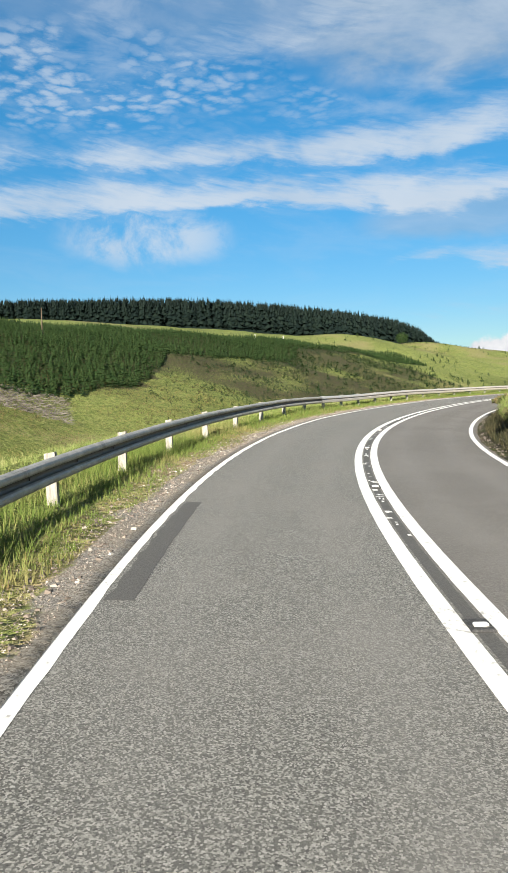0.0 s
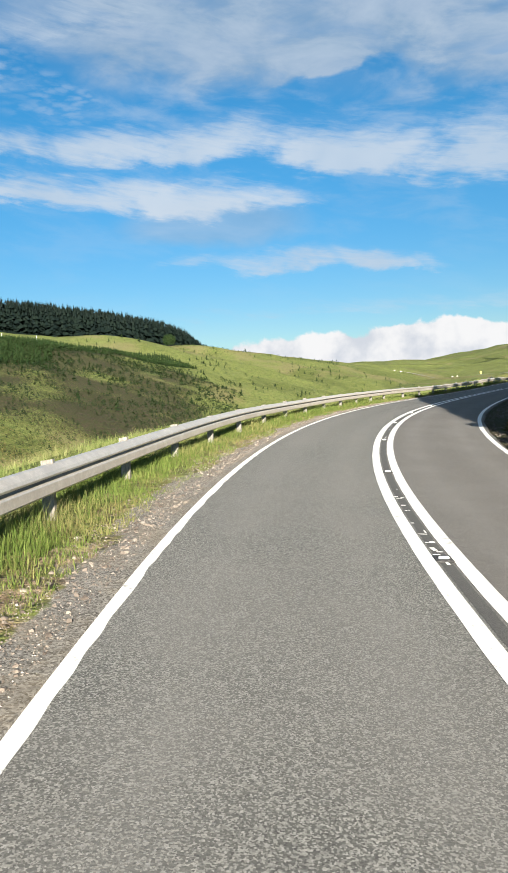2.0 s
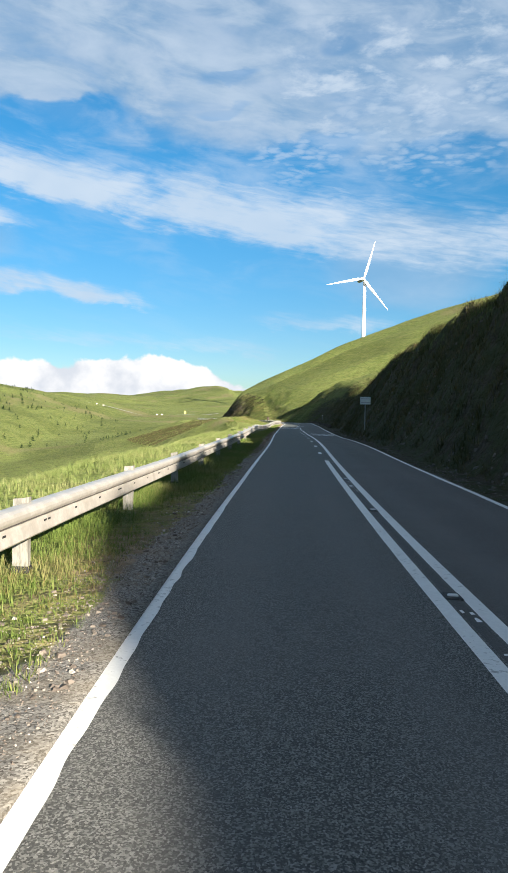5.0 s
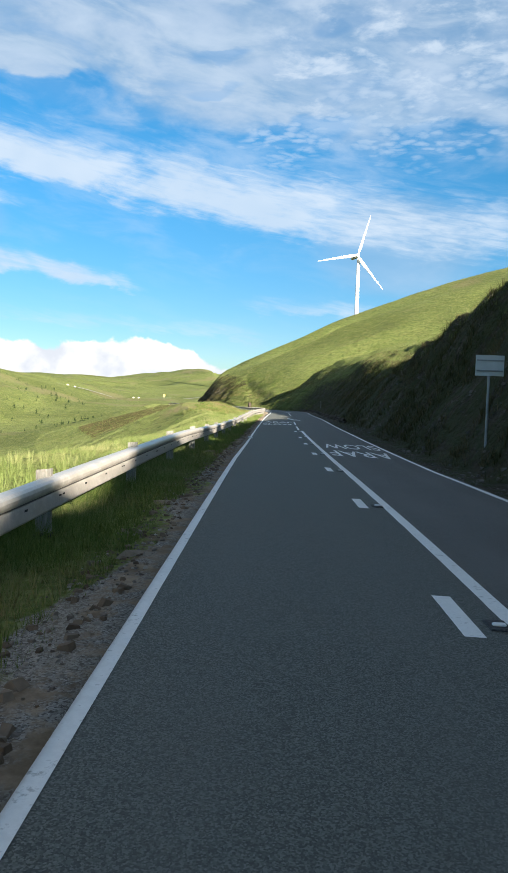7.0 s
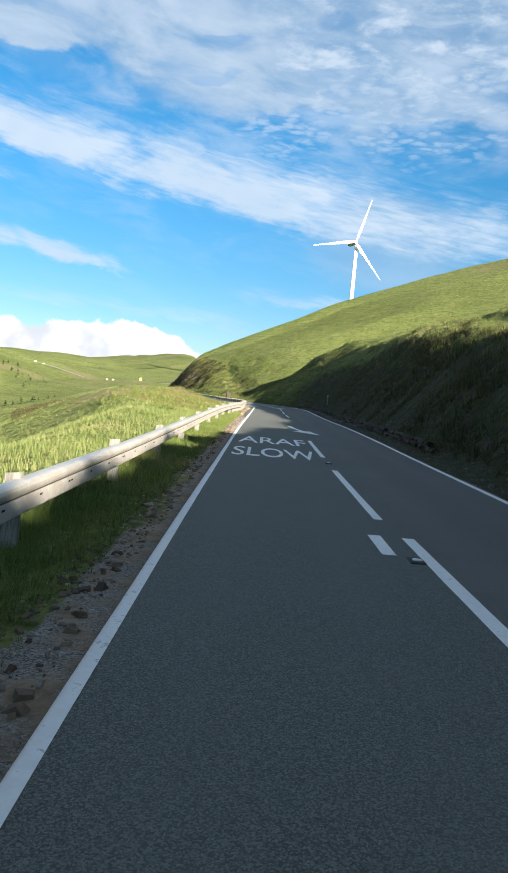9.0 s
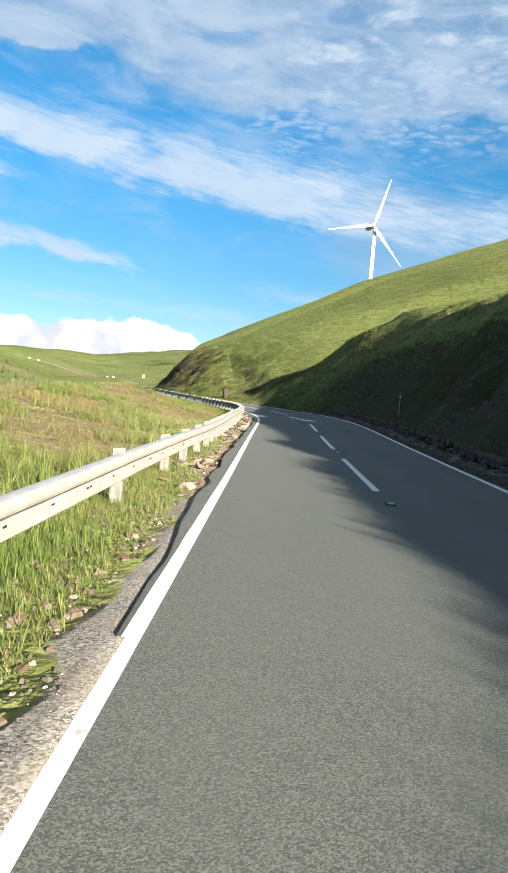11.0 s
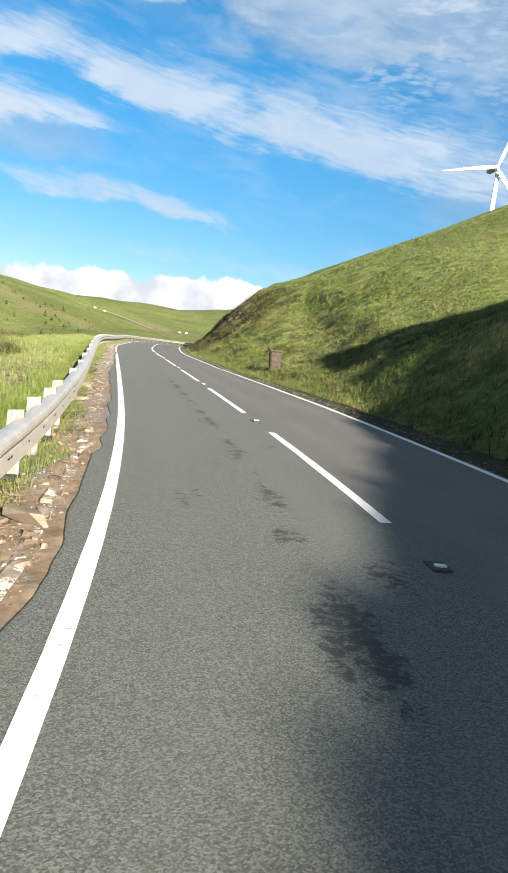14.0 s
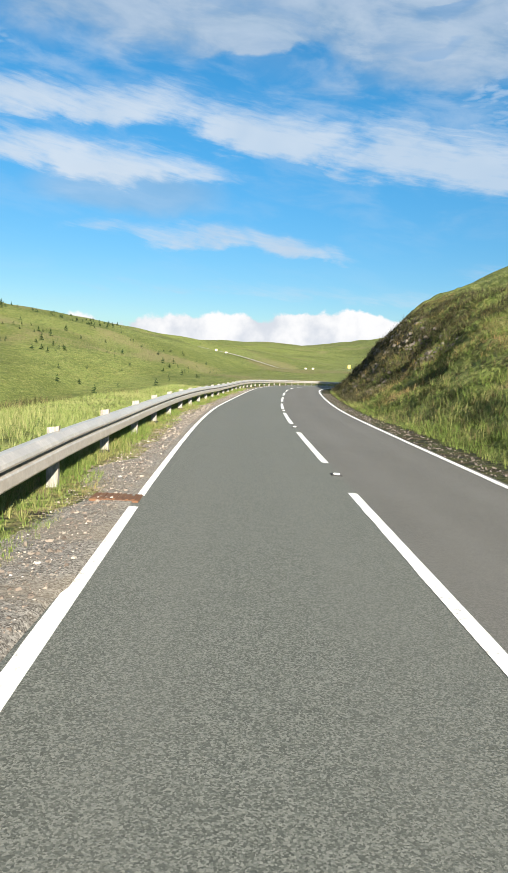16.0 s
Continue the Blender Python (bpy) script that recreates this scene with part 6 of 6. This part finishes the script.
tagged(new("brash", me), "grey felled branches lying below the plantation", "brash", kind="stuff")


def leafy_bush(x, y, high, wide, seed):
    """A single round-headed tree: a short trunk, limbs, and a crown of small leaf clumps."""
    r = np.random.RandomState(seed)
    z = float(height([x], [y])[0])
    root = tagged(empty("tree", Matrix.Translation((x, y, z))), "lone dark round-headed tree on the hill crest", "tree")
    bm = bmesh.new()
    tube(bm, 0.3, 0.16, (0, 0, -0.4), (0.1, 0, high * 0.45), 8)
    for k in range(6):
        a = k * 1.05
        tube(bm, 0.12, 0.04, (0.05, 0, high * (0.25 + 0.03 * k)), (math.cos(a) * wide * 0.35, math.sin(a) * wide * 0.35, high * (0.5 + 0.06 * k)), 6)
    part("trunk", bm, bark, root)
    k = 1500
    q = r.randn(k, 3)
    q /= np.linalg.norm(q, axis=1)[:, None]
    q *= (0.55 + 0.5 * r.rand(k))[:, None] * np.array([wide / 2, wide / 2, high * 0.42])
    q += np.array([0, 0, high * 0.58])
    e1, e2 = r.randn(k, 3) * 0.28, r.randn(k, 3) * 0.28
    V = np.stack([q - e1, q + e1, q + e2], 1)
    me = mesh_of("crown", V.reshape(-1, 3), np.arange(3 * k).reshape(-1, 3))
    part("crown", me, needles, root)


leafy_bush(*from_start(17.15, 428.0), 7.5, 7.0, 3)
x0, y0 = from_start(26.62, 330.0)
x1, y1 = from_start(28.9, 320.0)
x2, y2 = from_start(45.7, 215.0)


def marker(x, y, high, r, name, label, mat):
    z = float(height([x], [y])[0])
    bm = bmesh.new()
    tube(bm, r, r * 0.8, (0, 0, -0.3), (0, 0, high), 8)
    me = bpy.data.meshes.new(name)
    bm.to_mesh(me)
    bm.free()
    me.materials.append(mat)
    ob = new(name, me)
    ob.matrix_world = Matrix.Translation((x, y, z))
    return tagged(ob, label, "pole")


marker(x0, y0, 2.6, 0.16, "marker_post", "white marker post on the hill crest", white_steel)
marker(x1, y1, 2.2, 0.14, "marker_post", "white marker post on the hill crest", white_steel)
marker(x2, y2, 7.5, 0.16, "telegraph_pole", "thin wooden telegraph pole before the forest", bark)


# ---- loose gravel of the verge ----
def pebbles(name, s, n, size, label, mat):
    k = len(s)
    p = on_road(s, n)
    z = verge_z(s, n) + 0.004
    base = np.array([(1, 0.6, -0.5), (-0.9, 0.7, -0.5), (-1, -0.6, -0.5), (0.9, -0.7, -0.5), (0.75, 0.4, 0.45), (-0.6, 0.5, 0.5), (-0.7, -0.45, 0.4), (0.6, -0.5, 0.5)])
    v = base[None] * (0.65 + 0.6 * rng.rand(k, 8, 3)) * (size * (0.35 + rng.rand(k) ** 3 * 1.6))[:, None, None]
    a, tip = rng.rand(k) * 2 * np.pi, rng.randn(k) * 0.3
    c, q = np.cos(tip)[:, None], np.sin(tip)[:, None]
    v = np.stack([v[..., 0] * c - v[..., 2] * q, v[..., 1], v[..., 0] * q + v[..., 2] * c], -1)
    c, q = np.cos(a)[:, None], np.sin(a)[:, None]
    v = np.stack([v[..., 0] * c - v[..., 1] * q, v[..., 0] * q + v[..., 1] * c, v[..., 2]], -1)
    v += np.stack([p[:, 0], p[:, 1], z], -1)[:, None]
    f = np.array([(4, 5, 6), (4, 6, 7), (0, 1, 5), (0, 5, 4), (1, 2, 6), (1, 6, 5), (2, 3, 7), (2, 7, 6), (3, 0, 4), (3, 4, 7)])
    F = (np.arange(k)[:, None, None] * 8 + f[None]).reshape(-1, 3)
    me = mesh_of(name, v.reshape(-1, 3), F)
    me.materials.append(mat)
    return tagged(new(name, me), label, "gravel", kind="stuff")


s, n = strip(5, 300, -4.0, EDGE_L - 0.02, 110)
edge = EDGE_L - n
g0 = np.interp(s, [-20, 90, 110, 200, 262, 400], [0.70, 0.75, 0.4, 1.2, 0.7, 0.5])
ok = (edge < g0 * (0.5 + 0.8 * rng.rand(len(s)))) & ((edge > 0.3) | (s < 194) | (s > 270))
pebbles("gravel", *keep(s, n, ok), 0.017, "loose grit and gravel beside the road", gravel)
s, n = strip(112, 190, EDGE_L - 0.55, EDGE_L - 0.04, 60)
pebbles("stone_debris", s, n, 0.034, "small brown stones and soil clods along the edge", clods)
s, n = strip(193, 266, -4.1, EDGE_L - 0.20, 42)
s, n = keep(s, n, rng.rand(len(s)) < np.interp(s, [193, 199, 244, 250], [0.4, 1.0, 1.0, 0.35]))
pebbles("stone_debris", s, n, 0.038, "small angular brown stones in the washed-out edge", clods)
s, n = strip(222, 252, -9.5, -4.6, 9)
x, y, _ = on_road(s, n).T
pebbles("stone_debris", *keep(s, n, lumps(x, y, 3.0, 49) > 0.5), 0.045, "small stones in bare clay on the raised verge", clods)
s, n = strip(243, 256, -7.0, -4.1, 30)
pebbles("stone_debris", s, n, 0.06, "orange-brown clods and stones on the bare crest of the verge", clods)
s, n = strip(20, 330, EDGE_R, EDGE_R + 0.7, 45)
pebbles("gravel", s, n, 0.022, "loose dark grit below the bank", bank_rock)


def grit(name, s, n, size, label, mat):
    """Fine chips, three faces each."""
    k = len(s)
    p = on_road(s, n)
    z = verge_z(s, n) + 0.002
    a = rng.rand(k)[:, None] * 2 * np.pi + np.array([0, 2.1, 4.2]) + rng.rand(k, 3) * 0.8
    r = size * (0.5 + 1.1 * rng.rand(k, 3) ** 2)
    v = np.zeros((k, 4, 3))
    v[:, :3, 0], v[:, :3, 1], v[:, :3, 2] = np.cos(a) * r, np.sin(a) * r, -0.3 * size
    v[:, 3, :2] = rng.randn(k, 2) * size * 0.35
    v[:, 3, 2] = size * (0.3 + 0.5 * rng.rand(k))
    v += np.stack([p[:, 0], p[:, 1], z], -1)[:, None]
    f = (np.arange(k)[:, None, None] * 4 + np.array([(0, 1, 3), (1, 2, 3), (2, 0, 3)])).reshape(-1, 3)
    me = mesh_of(name, v.reshape(-1, 3), f)
    me.materials.append(mat)
    return tagged(new(name, me), label, "gravel", kind="stuff")


s, n = strip(8, 104, EDGE_L - 0.95, EDGE_L - 0.01, 700)
edge = EDGE_L - n
grit("gravel", *keep(s, n, rng.rand(len(s)) < np.interp(edge, [0, 0.45, 0.95], [1.0, 0.9, 0.15])), 0.010, "dense fine gravel along the road edge", gravel)
s, n = strip(195, 266, EDGE_L - 1.0, EDGE_L - 0.20, 330)
grit("gravel", s, n, 0.012, "fine brown chips in the washed soil", clods)
# stones that show on the cut
s, n = strip(70, 250, 3.4, 10.5, 5.0)
x, y, _ = on_road(s, n).T
ok = lumps(x, y, 5.5, 43) > 0.46
pebbles("bank_stones", *keep(s, n, ok), 0.065, "stones and small rocks showing on the bank", bank_rock)
s, n = strip(312, 348, 4.2, 11.0, 4.0)
pebbles("bank_stones", s, n, 0.14, "weathered stones showing through the flank of the knoll", bank_rock)
s, n = strip(266, 330, EDGE_L - 0.75, EDGE_L - 0.01, 420)
grit("gravel", s, n, 0.010, "grey grit along the edge of the far bend", gravel)
s, n = strip(195, 246, 3.35, 3.85, 16)
pebbles("bank_stones", s, n, 0.12, "low row of dark stones at the foot of the bank", bank_rock)


# ---- far things across the valley ----
line = np.array([(95, 668), (70, 652), (40, 640), (-5, 627), (-14, 622), (-20, 618)], float)
u = np.linspace(0, 5, 60)
cx, cy = np.interp(u, range(6), line[:, 0]), np.interp(u, range(6), line[:, 1])
tx, ty = np.gradient(cx), np.gradient(cy)
l = np.hypot(tx, ty)
rows = []
for off in (-1.3, 0, 1.3):
    px, py = cx - ty / l * off, cy + tx / l * off
    rows.append(np.stack([px, py, height(px, py) + 0.4], -1))
tagged(new("far_road", grid_mesh("far_road", np.stack(rows, 1), None, pale_track)), "pale road climbing the far side of the valley", "road", kind="structure")


def board(x, y, wide, tall, up, name, label, mat):
    z = float(height([x], [y])[0])
    root = tagged(empty(name, Matrix.Translation((x, y, z)) @ pose(0, 0, 0, 0, 0, 8)), label, "road sign")
    for dx in (-wide * 0.3, wide * 0.3):
        bm = bmesh.new()
        tube(bm, 0.06, 0.06, (dx, 0, -0.5), (dx, 0, up + tall), 8)
        part("post", bm, pole_steel, root)
    bm = bmesh.new()
    box(bm, wide, 0.05, tall, (0, -0.09, up + tall / 2), 0.01)
    part("panel", bm, mat, root)


board(64.0, 648.0, 1.5, 1.9, 1.3, "warning_sign", "yellow backed warning sign beside the far road", yellow)
for bx, by in ((44, 639), (40, 637), (-2, 624), (-7, 622)):
    board(bx, by, 1.2, 0.7, 0.5, "marker_board", "small pale marker board on the far bend", board_sheet)


# ---- shrubs on the inside of the first bend ----
def shrub(s, n, high, wide, seed):
    r = np.random.RandomState(seed)
    root = tagged(empty("shrub", frame_at(s, n, foot(s, n))), "low rough heather and bramble shrub on the bank", "shrub", group="shrubs on the bank")
    bm = bmesh.new()
    for k in range(7):
        a = k * 0.9
        tube(bm, 0.02, 0.008, (0, 0, -0.1), (math.cos(a) * wide * 0.4, math.sin(a) * wide * 0.4, high * (0.5 + 0.06 * k)), 5)
    part("stems", bm, bark, root)
    k = 900
    q = r.randn(k, 3)
    q /= np.linalg.norm(q, axis=1)[:, None]
    q = np.abs(q * [1, 1, 1]) * np.sign(q) * [1, 1, 1]
    q *= (0.35 + 0.7 * r.rand(k))[:, None] * np.array([wide / 2, wide / 2, high * 0.55])
    q[:, 2] = np.abs(q[:, 2]) + high * 0.1
    e1, e2 = r.randn(k, 3) * 0.05, r.randn(k, 3) * 0.05
    e2[:, 2] = np.abs(e2[:, 2]) + 0.04
    me = mesh_of("leaves", np.stack([q - e1, q + e1, q + e2], 1).reshape(-1, 3), np.arange(3 * k).reshape(-1, 3))
    part("leaves", me, dull, root)


for k in range(26):
    a = 24 + 42 * rng.rand()
    shrub(a, 3.9 + 2.2 * rng.rand(), 0.5 + 0.6 * rng.rand(), 0.9 + 0.8 * rng.rand(), 60 + k)


def reflector_post(s, n):
    root = tagged(empty("reflector_post", frame_at(s, n, foot(s, n))), "thin dark marker post with a white reflector", "marker post")
    bm = bmesh.new()
    tube(bm, 0.025, 0.02, (0, 0, -0.2), (0, 0, 1.0), 8)
    part("stake", bm, pole_steel, root)
    bm = bmesh.new()
    box(bm, 0.09, 0.02, 0.09, (0, -0.03, 1.0), 0.005)
    part("reflector", bm, white_steel, root, "white reflector")


reflector_post(229.0, 5.0)


def litter(s, n):
    """A crumpled white bag on the edge line."""
    bm = bmesh.new()
    bmesh.ops.create_icosphere(bm, subdivisions=2, radius=0.12)
    for v in bm.verts:
        v.co *= 1 + 0.8 * noise.noise(v.co * 9)
        v.co.z *= 0.42
    me = bpy.data.meshes.new("litter")
    bm.to_mesh(me)
    bm.free()
    me.materials.append(white_steel)
    ob = new("crumpled_bag", me)
    ob.matrix_world = frame_at(s, n, 0.04)
    return tagged(ob, "crumpled white plastic bag on the edge line", "litter")


litter(153.0, -2.66)


def drinks_can(s, n):
    """A dented can lying on its side on bare soil."""
    root = tagged(empty("drinks_can", frame_at(s, n, foot(s, n) + 0.035) @ pose(0, 0, 0, 0, 4, 28)), "dented tan and white drinks can lying on bare soil", "litter")
    bm = bmesh.new()
    tube(bm, 0.033, 0.033, (0, -0.055, 0), (0, 0.045, 0), 16)
    for v in bm.verts:
        v.co.z -= 0.008 * max(0.0, 1 - abs(v.co.x) / 0.03) * (v.co.z > 0)
    part("can", bm, can_tan, root)
    bm = bmesh.new()
    tube(bm, 0.033, 0.026, (0, 0.045, 0), (0, 0.060, 0), 16)
    tube(bm, 0.027, 0.027, (0, 0.060, 0), (0, 0.064, 0), 16)
    part("lid", bm, white_steel, root, "pale metal lid")


can_tan = plain("can_paint", (0.30, 0.20, 0.14), 0.45)
drinks_can(269.7, -3.08)
